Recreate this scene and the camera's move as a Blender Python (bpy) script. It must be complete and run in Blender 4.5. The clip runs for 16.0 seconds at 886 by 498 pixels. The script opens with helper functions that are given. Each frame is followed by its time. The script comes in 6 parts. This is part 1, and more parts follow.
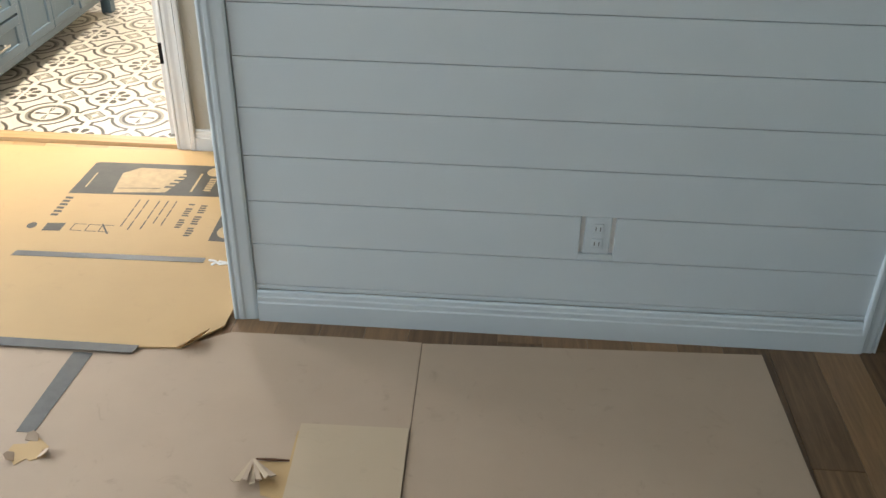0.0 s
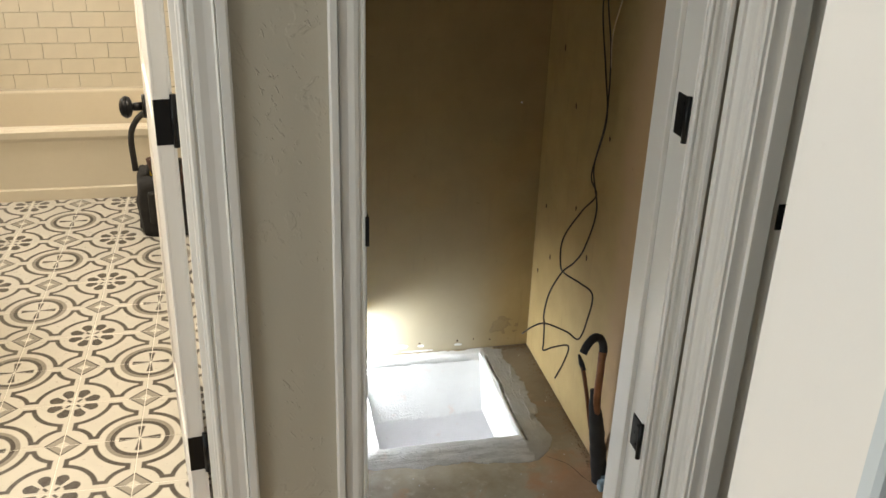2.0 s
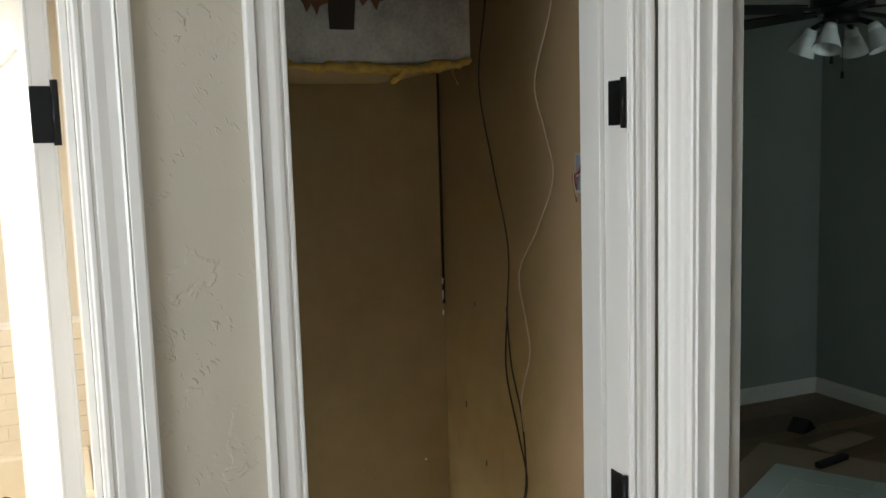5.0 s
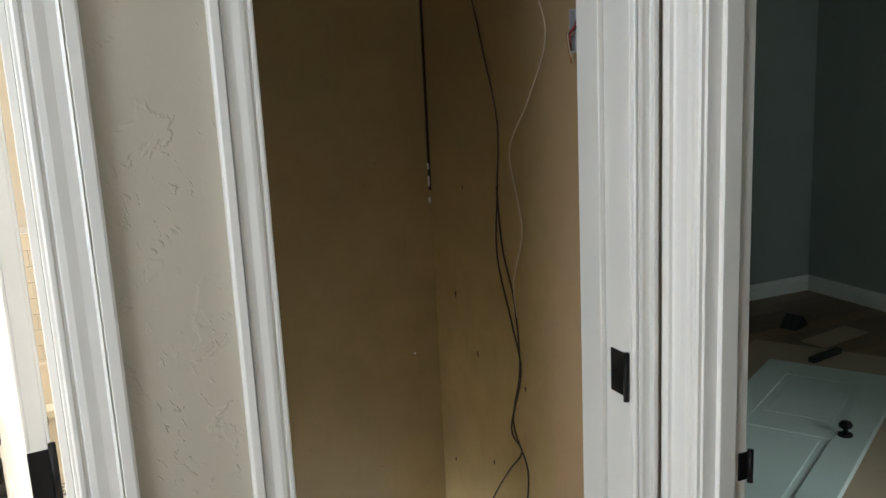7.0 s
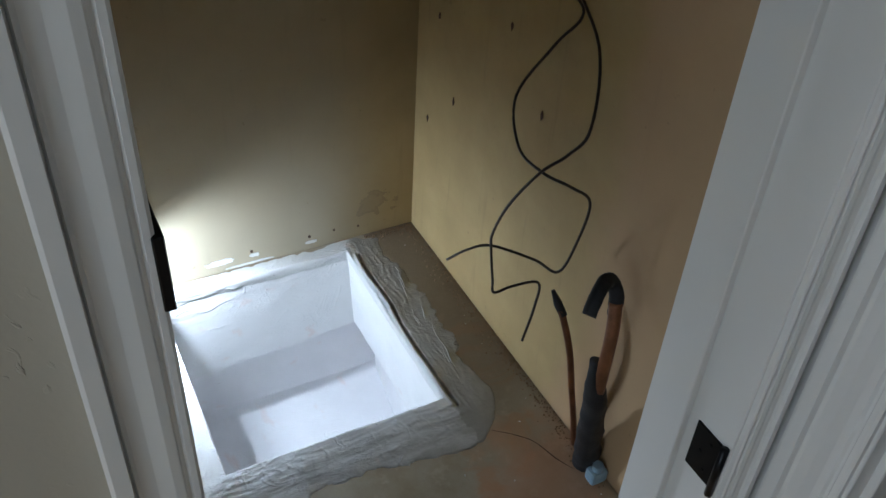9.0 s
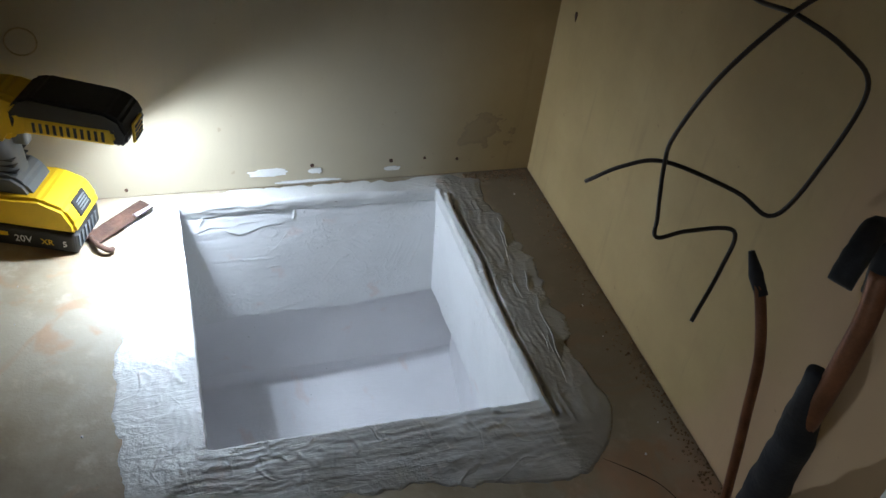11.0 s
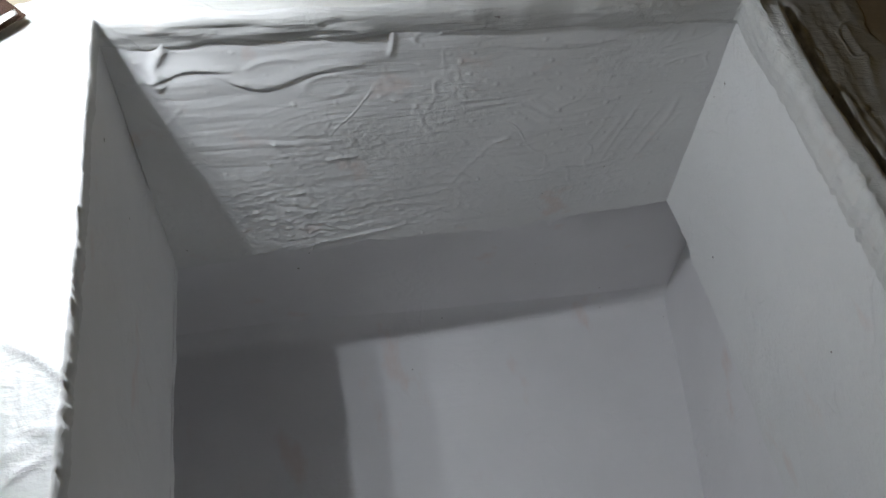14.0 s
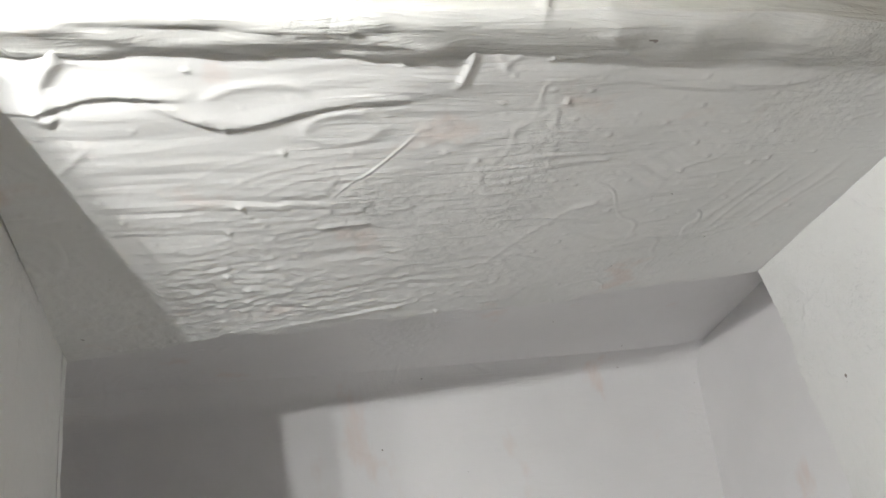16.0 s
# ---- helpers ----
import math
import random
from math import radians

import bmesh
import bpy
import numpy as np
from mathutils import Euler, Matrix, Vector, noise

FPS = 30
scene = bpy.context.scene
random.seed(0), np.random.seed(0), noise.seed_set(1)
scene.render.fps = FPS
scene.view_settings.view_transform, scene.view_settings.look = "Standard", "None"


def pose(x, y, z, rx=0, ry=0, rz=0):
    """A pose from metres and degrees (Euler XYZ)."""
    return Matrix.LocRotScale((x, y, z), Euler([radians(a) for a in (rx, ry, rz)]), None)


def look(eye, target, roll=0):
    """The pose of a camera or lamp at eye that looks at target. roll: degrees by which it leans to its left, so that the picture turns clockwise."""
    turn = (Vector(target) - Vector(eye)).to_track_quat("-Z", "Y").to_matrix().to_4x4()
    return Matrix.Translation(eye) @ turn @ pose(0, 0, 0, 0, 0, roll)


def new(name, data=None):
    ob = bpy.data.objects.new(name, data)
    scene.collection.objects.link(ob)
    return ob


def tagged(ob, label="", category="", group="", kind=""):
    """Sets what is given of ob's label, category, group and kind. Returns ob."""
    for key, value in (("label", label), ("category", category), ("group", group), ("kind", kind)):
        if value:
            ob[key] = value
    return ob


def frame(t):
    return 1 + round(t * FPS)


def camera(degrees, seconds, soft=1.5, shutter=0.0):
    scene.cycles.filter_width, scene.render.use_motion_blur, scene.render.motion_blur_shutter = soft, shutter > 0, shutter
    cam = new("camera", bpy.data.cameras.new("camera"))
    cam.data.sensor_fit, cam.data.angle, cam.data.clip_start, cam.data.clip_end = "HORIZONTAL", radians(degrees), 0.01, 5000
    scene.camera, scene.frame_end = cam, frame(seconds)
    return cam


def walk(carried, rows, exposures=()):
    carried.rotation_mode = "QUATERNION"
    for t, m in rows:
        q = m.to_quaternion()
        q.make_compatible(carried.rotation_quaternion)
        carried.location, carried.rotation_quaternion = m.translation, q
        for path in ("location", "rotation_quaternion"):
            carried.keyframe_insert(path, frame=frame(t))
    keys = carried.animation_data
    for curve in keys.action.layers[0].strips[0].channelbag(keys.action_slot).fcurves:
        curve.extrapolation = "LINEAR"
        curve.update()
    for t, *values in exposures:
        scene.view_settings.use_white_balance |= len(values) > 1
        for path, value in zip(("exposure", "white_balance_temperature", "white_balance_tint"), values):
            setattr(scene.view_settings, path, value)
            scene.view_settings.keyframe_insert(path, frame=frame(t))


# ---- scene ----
cam = camera(51.7, 16.0)
PATH = [
    (0, (0.092, 0.027, 1.559), (-0.012, 1.726, 0.508), 1.1),
    (0.5, (-0.276, 0.589, 1.542), (-0.398, 2.298, 0.511), 1.4),
    (1, (-0.623, 1.098, 1.56), (-0.714, 2.823, 0.552), 1.2),
    (1.3, (-0.854, 1.322, 1.547), (-0.775, 3.108, 0.649), 2.5),
    (1.5, (-0.967, 1.458, 1.573), (-0.707, 3.236, 0.695), 2.4),
    (2, (-1.049, 1.672, 1.549), (-0.646, 3.445, 0.716), 1.9),
    (2.5, (-1.1, 1.763, 1.586), (-0.526, 3.518, 0.818), 1.1),
    (3, (-1.163, 1.787, 1.627), (-0.475, 3.533, 0.936), 0.1),
    (3.5, (-1.179, 1.769, 1.696), (-0.426, 3.56, 1.222), -1.0),
    (4, (-1.183, 1.784, 1.754), (-0.414, 3.607, 1.463), -1.4),
    (6.5, (-1.177, 1.863, 1.736), (-0.416, 3.697, 1.502), -2.1),
    (7, (-1.134, 1.924, 1.645), (-0.357, 3.718, 1.222), -2.8),
    (7.5, (-1.071, 2.086, 1.515), (-0.249, 3.78, 0.841), -1.9),
    (8, (-0.986, 2.309, 1.402), (-0.214, 3.907, 0.479), 0.4),
    (8.5, (-0.959, 2.523, 1.305), (-0.205, 3.92, 0.089), 2.8),
    (8.7, (-0.935, 2.622, 1.284), (-0.171, 3.971, 0.021), 3.4),
    (10.8, (-0.784, 3.027, 0.884), (-0.19, 4.447, -0.392), 8.6),
    (11, (-0.768, 3.03, 0.838), (-0.196, 4.477, -0.41), 8.3),
    (11.5, (-0.731, 3.114, 0.724), (-0.16, 4.586, -0.503), 8.9),
    (12, (-0.705, 3.301, 0.644), (-0.231, 4.75, -0.65), 6.7),
    (12.5, (-0.677, 3.434, 0.528), (-0.352, 4.801, -0.895), 4.6),
    (12.9, (-0.657, 3.519, 0.457), (-0.344, 4.858, -0.995), 4.1),
    (13, (-0.643, 3.547, 0.447), (-0.341, 4.854, -1.036), 4.7),
    (13.5, (-0.645, 3.63, 0.389), (-0.337, 4.844, -1.17), 5.7),
    (14, (-0.651, 3.711, 0.351), (-0.323, 4.877, -1.24), 7.6),
    (14.5, (-0.664, 3.747, 0.318), (-0.307, 4.896, -1.28), 9.4),
    (15, (-0.669, 3.809, 0.264), (-0.188, 4.859, -1.368), 16.7),
    (15.5, (-0.678, 3.904, 0.235), (-0.175, 4.897, -1.427), 19.2),
    (16, (-0.678, 3.932, 0.209), (-0.136, 4.924, -1.441), 21.5),
]
walk(cam, [(t, look(eye, target, roll)) for t, eye, target, roll in PATH],
     [(0, 0.4, 6350, 10), (0.6, 0.2, 6600, 10), (1, -0.05, 6800, 10), (1.5, -0.7, 7150, 10), (2, -0.47, 7050, 10), (2.5, -0.4, 6950, 10), (3, 0.1, 6750, 10), (3.5, 0.3, 6450, 10), (4.2, 0.2, 6400, 10), (6.5, 0.15, 6350, 10),
      (7, 0.1, 6300, 10), (7.5, 0.75, 6250, 10), (8, 0.46, 5900, 10), (8.5, -0.6, 5750, 8), (11, -1.88, 5950, 10), (11.5, -2.0, 5900, 10), (12, -2.42, 5850, 10), (12.5, -2.73, 5750, 10), (13, -2.98, 5950, 10), (14, -2.93, 6850, 12), (14.5, -2.33, 7350, 12), (15, -1.52, 7500, 12), (15.5, -1.62, 7600, 12), (16, -1.92, 7700, 12)])

# ---------------------------------------------------------------- light
world = bpy.data.worlds.new("sky")
scene.world = world
world.use_nodes = True
_wn = world.node_tree.nodes
_sky = _wn.new("ShaderNodeTexSky")
_sky.sky_type = "NISHITA"
_sky.sun_disc = False
_sky.sun_elevation = radians(35)
_sky.sun_rotation = radians(250)
_bg = _wn["Background"]
_bg.inputs["Strength"].default_value = 0.1
world.node_tree.links.new(_sky.outputs["Color"], _bg.inputs["Color"])


def area_lamp(name, at, target, w, h, watts, color, spread=180):
    d = bpy.data.lights.new(name, "AREA")
    d.shape, d.size, d.size_y, d.energy, d.color = "RECTANGLE", w, h, watts, color
    d.spread = radians(spread)
    ob = new(name, d)
    ob.matrix_world = look(at, target)
    return ob


# daylight in the living room's window openings, the bathroom lamp, the bedroom window
area_lamp("window_light_west", (-4.55, 1.2, 1.45), (0, 1.6, 0.9), 1.8, 1.3, 88, (0.78, 0.91, 1.0))
area_lamp("window_light_south", (-1.2, -2.95, 1.45), (-0.9, 2, 1.0), 1.8, 1.3, 14, (0.78, 0.91, 1.0))
# added unseen lamp in the hall, for the partition's floor shadow and brighter cardboard
area_lamp("hall_fill_light", (-2.95, 3.25, 1.45), (-1.2, 1.9, 0.2), 0.46, 1.3, 36, (0.95, 0.97, 1.0))
area_lamp("bathroom_light", (-1.7, 3.42, 2.38), (-1.9, 3.85, 0), 0.25, 0.25, 31, (1.0, 0.89, 0.73), 100)
area_lamp("window_light_bath", (-2.55, 5.5, 1.75), (-1.2, 5.2, 0.2), 0.5, 0.6, 42, (1.0, 0.97, 0.92))
area_lamp("window_light_bedroom", (2.4, 0.45, 1.5), (1.6, 5, 0.7), 1.3, 1.1, 190, (0.82, 1.0, 0.97))

# the work light's three emitters, under its head, each turned out a little further
for lx, ly, lean, watts in ((-0.7925, 4.073, 0.085, 4.3), (-0.806, 4.078, 0.11, 3.3), (-0.821, 4.083, 0.045, 2.8)):
    area_lamp("work_light_led", (lx, ly, 0.165), (lx + lean, ly - 0.045, 0), 0.003, 0.003, watts, (0.8, 0.89, 1.0))

# ---------------------------------------------------------------- materials
class Nodes:
    """A small builder for node maths."""

    def __init__(self, name):
        self.m = bpy.data.materials.new(name)
        self.m.use_nodes = True
        self.t = self.m.node_tree
        self.b = self.t.nodes["Principled BSDF"]

    def put(self, sock, v):
        if isinstance(v, bpy.types.NodeSocket):
            self.t.links.new(v, sock)
        else:
            sock.default_value = v

    def op(self, kind, a, b=0.0, c=0.0):
        n = self.t.nodes.new("ShaderNodeMath")
        n.operation = kind
        for s, v in zip(n.inputs, (a, b, c)):
            self.put(s, v)
        return n.outputs[0]

    def pos(self):
        return self.t.nodes.new("ShaderNodeNewGeometry").outputs["Position"]

    def local(self):
        return self.t.nodes.new("ShaderNodeTexCoord").outputs["Object"]

    def xyz(self, v):
        n = self.t.nodes.new("ShaderNodeSeparateXYZ")
        self.put(n.inputs[0], v)
        return n.outputs

    def scaled(self, v, s, off=(0, 0, 0)):
        n = self.t.nodes.new("ShaderNodeMapping")
        self.put(n.inputs["Vector"], v)
        n.inputs["Scale"].default_value = s
        n.inputs["Location"].default_value = off
        return n.outputs[0]

    def noise(self, v, scale, detail=4.0, rough=0.55, warp=0.0):
        n = self.t.nodes.new("ShaderNodeTexNoise")
        self.put(n.inputs["Vector"], v)
        n.inputs["Scale"].default_value = scale
        n.inputs["Detail"].default_value = detail
        n.inputs["Roughness"].default_value = rough
        n.inputs["Distortion"].default_value = warp
        return n.outputs["Fac"]

    def ramp(self, f, stops):
        n = self.t.nodes.new("ShaderNodeValToRGB")
        self.put(n.inputs[0], f)
        e = n.color_ramp.elements
        while len(e) < len(stops):
            e.new(0.5)
        for el, (p, c) in zip(e, stops):
            el.position = p
            el.color = (*c, 1) if len(c) == 3 else c
        return n.outputs["Color"]

    def step(self, f, lo, hi):
        n = self.t.nodes.new("ShaderNodeMapRange")
        self.put(n.inputs["Value"], f)
        n.inputs["From Min"].default_value = lo
        n.inputs["From Max"].default_value = hi
        n.interpolation_type = "SMOOTHSTEP"
        return n.outputs[0]

    def mix(self, f, a, b, blend="MIX"):
        n = self.t.nodes.new("ShaderNodeMix")
        n.data_type = "RGBA"
        n.blend_type = blend
        self.put(n.inputs[0], f)
        for s, v in ((n.inputs[6], a), (n.inputs[7], b)):
            self.put(s, (*v, 1) if isinstance(v, tuple) and len(v) == 3 else v)
        return n.outputs[2]

    def rand(self):
        return self.t.nodes.new("ShaderNodeObjectInfo").outputs["Random"]

    def island(self):
        return self.t.nodes.new("ShaderNodeNewGeometry").outputs["Random Per Island"]

    def bump(self, h, strength=0.3, dist=0.002):
        n = self.t.nodes.new("ShaderNodeBump")
        n.inputs["Strength"].default_value = strength
        n.inputs["Distance"].default_value = dist
        self.put(n.inputs["Height"], h)
        self.t.links.new(n.outputs[0], self.b.inputs["Normal"])

    def done(self, color, rough=0.6, metal=0.0, spec=0.5):
        self.put(self.b.inputs["Base Color"], (*color, 1) if isinstance(color, tuple) and len(color) == 3 else color)
        self.put(self.b.inputs["Roughness"], rough)
        self.put(self.b.inputs["Metallic"], metal)
        self.put(self.b.inputs["Specular IOR Level"], spec)
        return self.m


def plain(name, color, rough=0.5, metal=0.0, vary=0.12, scale=14.0, grain=0.15, gdist=0.0006, spec=0.5):
    n = Nodes(name)
    p = n.local()
    a = n.noise(p, scale)
    b = n.noise(p, scale * 14, 3)
    f = n.op("ADD", n.op("MULTIPLY", a, 0.7), n.op("MULTIPLY", b, 0.3))
    lo = tuple(c * (1 - vary) for c in color)
    hi = tuple(min(1, c * (1 + vary)) for c in color)
    n.bump(b, grain, gdist)
    r = n.op("ADD", n.op("MULTIPLY", n.op("SUBTRACT", a, 0.5), 0.15), rough)
    return n.done(n.ramp(f, [(0.3, lo), (0.7, hi)]), r, metal, spec)


def trim_paint(name, color, rough):
    n = Nodes(name)
    p = n.pos()
    a = n.noise(p, 5)
    b = n.noise(n.scaled(p, (40, 40, 6)), 4, 3)
    d = n.step(n.noise(p, 38, 5, 0.7), 0.66, 0.8)
    c = n.mix(a, tuple(x * 0.95 for x in color), color)
    c = n.mix(n.op("MULTIPLY", d, 0.18), c, (0.42, 0.38, 0.32))
    n.bump(b, 0.12, 0.0008)
    return n.done(c, rough)


def knockdown(name, color):
    n = Nodes(name)
    p = n.pos()
    # short trowel nicks in loose clusters, a few broad low patches
    tilt = n.t.nodes.new("ShaderNodeMapping")
    n.put(tilt.inputs["Vector"], p)
    tilt.inputs["Rotation"].default_value = (0, radians(28), 0)
    f = n.noise(n.scaled(tilt.outputs[0], (62, 62, 26)), 1.6, 3, 0.5, 0.5)
    nick = n.op("MULTIPLY", n.step(f, 0.6, 0.68), n.step(n.noise(p, 7.5, 3), 0.5, 0.62))
    flat = n.op("MULTIPLY", n.step(n.noise(p, 13, 4, 0.6, 0.4), 0.56, 0.61), n.step(n.noise(p, 4.5, 2), 0.5, 0.62))
    fine = n.noise(p, 160, 3)
    h = n.op("ADD", n.op("ADD", n.op("MULTIPLY", nick, 0.8), n.op("MULTIPLY", flat, 0.5)), n.op("MULTIPLY", fine, 0.12))
    n.bump(h, 0.65, 0.003)
    c = n.mix(n.noise(p, 3), tuple(x * 0.93 for x in color), color)
    return n.done(c, 0.55)


def brown_wall(name, k):
    """Old drywall: brown ochre paper with stains and pale scuffs, shade painted high on the east wall; k scales its
    colour.
    """
    n = Nodes(name)
    p = n.pos()
    a = n.noise(p, 1.6, 4, 0.6)
    b = n.noise(p, 9, 6, 0.65)
    s = n.noise(n.scaled(p, (26, 26, 2.2)), 2, 4)
    c = n.ramp(n.op("ADD", n.op("MULTIPLY", a, 0.6), n.op("MULTIPLY", b, 0.4)),
               [(p, tuple(u * v for u, v in zip(q, k))) for p, q in ((0.3, (0.265, 0.195, 0.095)), (0.55, (0.345, 0.26, 0.135)), (0.75, (0.41, 0.32, 0.18)))])
    c = n.mix(n.op("MULTIPLY", n.step(s, 0.6, 0.75), 0.2), c, (0.2, 0.14, 0.07))
    x, y, _ = n.xyz(p)
    wash = n.step(n.op("SUBTRACT", n.op("ADD", x, 0.2), n.op("MULTIPLY", n.op("ADD", n.op("SUBTRACT", y, 3.55), n.op("MULTIPLY", n.op("SUBTRACT", a, 0.5), 0.5)), 0.25)), 0.0, 0.03)
    c = n.mix(n.op("MULTIPLY", n.op("MULTIPLY", wash, n.step(x, -0.19, -0.186)), 0.6), c, (0.5, 0.325, 0.2))
    _, _, z = n.xyz(p)
    ex, ez = n.op("SUBTRACT", x, -0.268), n.op("SUBTRACT", z, 0.08)
    mark = n.op("ADD", n.op("SQRT", n.op("ADD", n.op("MULTIPLY", ex, ex), n.op("MULTIPLY", n.op("MULTIPLY", ez, ez), 2.2))), n.op("MULTIPLY", n.op("SUBTRACT", n.noise(p, 26, 5, 0.65), 0.5), 0.2))
    mark = n.op("MULTIPLY", n.op("SUBTRACT", 1.0, n.step(mark, 0.036, 0.044)), n.op("ADD", 0.6, n.op("MULTIPLY", n.step(mark, 0.015, 0.038), 0.4)))
    c = n.mix(n.op("MULTIPLY", n.op("MULTIPLY", mark, n.step(y, 4.15, 4.16)), 0.55), c, (0.17, 0.115, 0.06))
    # paler and greyer towards the back wall's foot, fading out eastward
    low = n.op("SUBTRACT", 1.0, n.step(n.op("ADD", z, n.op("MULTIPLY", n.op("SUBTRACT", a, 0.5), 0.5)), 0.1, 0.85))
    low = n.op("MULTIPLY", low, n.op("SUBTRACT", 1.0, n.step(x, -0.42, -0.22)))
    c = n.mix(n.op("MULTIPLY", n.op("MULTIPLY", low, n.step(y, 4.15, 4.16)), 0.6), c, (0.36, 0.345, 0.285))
    # shade under the bulkhead and door head, put into the east wall's colour
    high_shade = n.op("MULTIPLY", n.step(n.op("ADD", z, n.op("MULTIPLY", n.op("SUBTRACT", a, 0.5), 0.6)), 0.95, 1.7), n.step(x, -0.19, -0.186))
    c = n.mix(n.op("MULTIPLY", high_shade, 0.65), c, (0.24, 0.17, 0.09))
    spots = n.step(n.noise(p, 55, 2), 0.72, 0.76)
    c = n.mix(n.op("MULTIPLY", spots, 0.35), c, (0.2, 0.13, 0.07))
    n.bump(n.op("ADD", n.noise(p, 200, 3), n.op("MULTIPLY", b, 2.0)), 0.2, 0.0008)
    return n.done(c, 0.75)


def concrete():
    n = Nodes("stained_concrete")
    p = n.pos()
    a = n.noise(p, 4.5, 6, 0.6)
    b = n.noise(p, 22, 6, 0.68)
    g = n.noise(p, 240, 2)
    c = n.ramp(a, [(0.33, (0.22, 0.165, 0.1)), (0.47, (0.33, 0.275, 0.185)), (0.6, (0.4, 0.35, 0.26))])
    c = n.mix(n.op("MULTIPLY", n.step(b, 0.52, 0.68), 0.55), c, (0.5, 0.42, 0.31))
    c = n.mix(n.op("MULTIPLY", n.step(n.noise(p, 7, 4, 0.6, 1.0), 0.57, 0.66), 0.6), c, (0.42, 0.24, 0.12))
    x, y, _ = n.xyz(p)
    dx, dy = n.op("SUBTRACT", x, -0.27), n.op("MULTIPLY", n.op("SUBTRACT", y, 3.47), 0.9)
    far = n.op("SQRT", n.op("ADD", n.op("MULTIPLY", dx, dx), n.op("MULTIPLY", dy, dy)))
    far = n.op("ADD", far, n.op("MULTIPLY", n.op("SUBTRACT", n.noise(p, 14, 4, 0.6), 0.5), 0.22))
    c = n.mix(n.op("MULTIPLY", n.op("SUBTRACT", 1.0, n.step(far, 0.06, 0.15)), 0.6), c, (0.46, 0.24, 0.13))
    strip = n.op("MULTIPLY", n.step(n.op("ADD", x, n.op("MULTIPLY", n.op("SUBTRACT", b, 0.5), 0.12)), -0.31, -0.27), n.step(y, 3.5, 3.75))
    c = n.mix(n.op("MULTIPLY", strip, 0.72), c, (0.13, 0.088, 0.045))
    c = n.mix(n.step(n.noise(p, 70, 4, 0.7), 0.7, 0.76), c, (0.16, 0.11, 0.06))
    n.bump(n.op("ADD", b, n.op("MULTIPLY", g, 0.3)), 0.35, 0.002)
    return n.done(c, 0.62)


def plaster(name, tone, depth=0.0055, bare=None):
    """Thick white coating, brushed, with crumpled ridges and specks."""
    n = Nodes(name)
    p = n.pos()
    brush = n.noise(n.scaled(p, (9, 42, 88)), 2.2, 4, 0.62, 1.5)
    blis = n.noise(p, 150, 3, 0.6)
    where = n.step(n.noise(p, 8, 2), 0.46, 0.62)
    calm = n.step(n.noise(n.scaled(p, (1, 1, 1), (3.1, 1.7, 0.4)), 6, 2), 0.38, 0.6)
    lump = n.noise(p, 30, 5, 0.6, 0.4)
    crease = n.op("ABSOLUTE", n.op("SUBTRACT", n.noise(p, 15, 2, 0.5, 0.7), 0.5))
    crease = n.op("MULTIPLY", n.op("SUBTRACT", 1.0, n.step(crease, 0.0, 0.035)), n.step(n.noise(p, 9, 2), 0.5, 0.6))
    h = n.op("ADD", n.op("MULTIPLY", brush, 0.75), n.op("MULTIPLY", n.op("MULTIPLY", blis, where), 1.1))
    h = n.op("MULTIPLY", n.op("ADD", h, n.op("MULTIPLY", crease, 0.35)), n.op("ADD", 0.3, n.op("MULTIPLY", calm, 0.8)))
    h = n.op("ADD", h, n.op("MULTIPLY", lump, 0.45))
    n.bump(h, 0.8, depth)
    c = n.ramp(n.noise(p, 11, 4), [(0.3, tuple(x * 0.94 for x in tone)), (0.65, tone)])
    if bare:
        # unpainted grey mortar east of the mouth and, thinner, south of it
        x, y, _ = n.xyz(p)
        wob = n.op("MULTIPLY", n.op("SUBTRACT", n.noise(p, 18, 5, 0.65), 0.5), 0.05)
        east = n.step(n.op("ADD", x, wob), -0.343, -0.333)
        south = n.op("MULTIPLY", n.step(n.op("SUBTRACT", n.op("MULTIPLY", y, -1.0), n.op("MULTIPLY", wob, 1.5)), -3.672, -3.655), n.op("ADD", 0.35, n.op("MULTIPLY", n.step(n.noise(n.scaled(p, (4, 16, 1)), 3, 4), 0.4, 0.62), 0.45)))
        c = n.mix(n.op("MULTIPLY", n.op("MAXIMUM", east, south), n.op("ADD", 0.6, n.op("MULTIPLY", lump, 0.45))), c, bare)
    pink = n.op("MULTIPLY", n.step(n.noise(n.scaled(p, (7, 3, 7)), 3, 4), 0.62, 0.74), 0.3)
    c = n.mix(pink, c, (0.72, 0.5, 0.42))
    c = n.mix(n.step(n.noise(p, 95, 2), 0.76, 0.79), c, (0.25, 0.22, 0.2))
    return n.done(c, 0.5)


def cardboard(name, color, dirt=0.3):
    n = Nodes(name)
    p = n.pos()
    a = n.noise(p, 2.4, 5, 0.6)
    fl = n.noise(n.scaled(p, (3, 160, 1)), 3, 2)
    sc = n.noise(p, 12, 5, 0.7, 1.0)
    c = n.mix(a, tuple(x * 0.86 for x in color), tuple(min(1, x * 1.08) for x in color))
    c = n.mix(n.op("MULTIPLY", n.step(sc, 0.58, 0.75), dirt), c, tuple(x * 0.55 for x in color))
    n.bump(n.op("ADD", n.op("MULTIPLY", fl, 0.25), n.op("MULTIPLY", a, 3.0)), 0.25, 0.004)
    return n.done(c, 0.62)


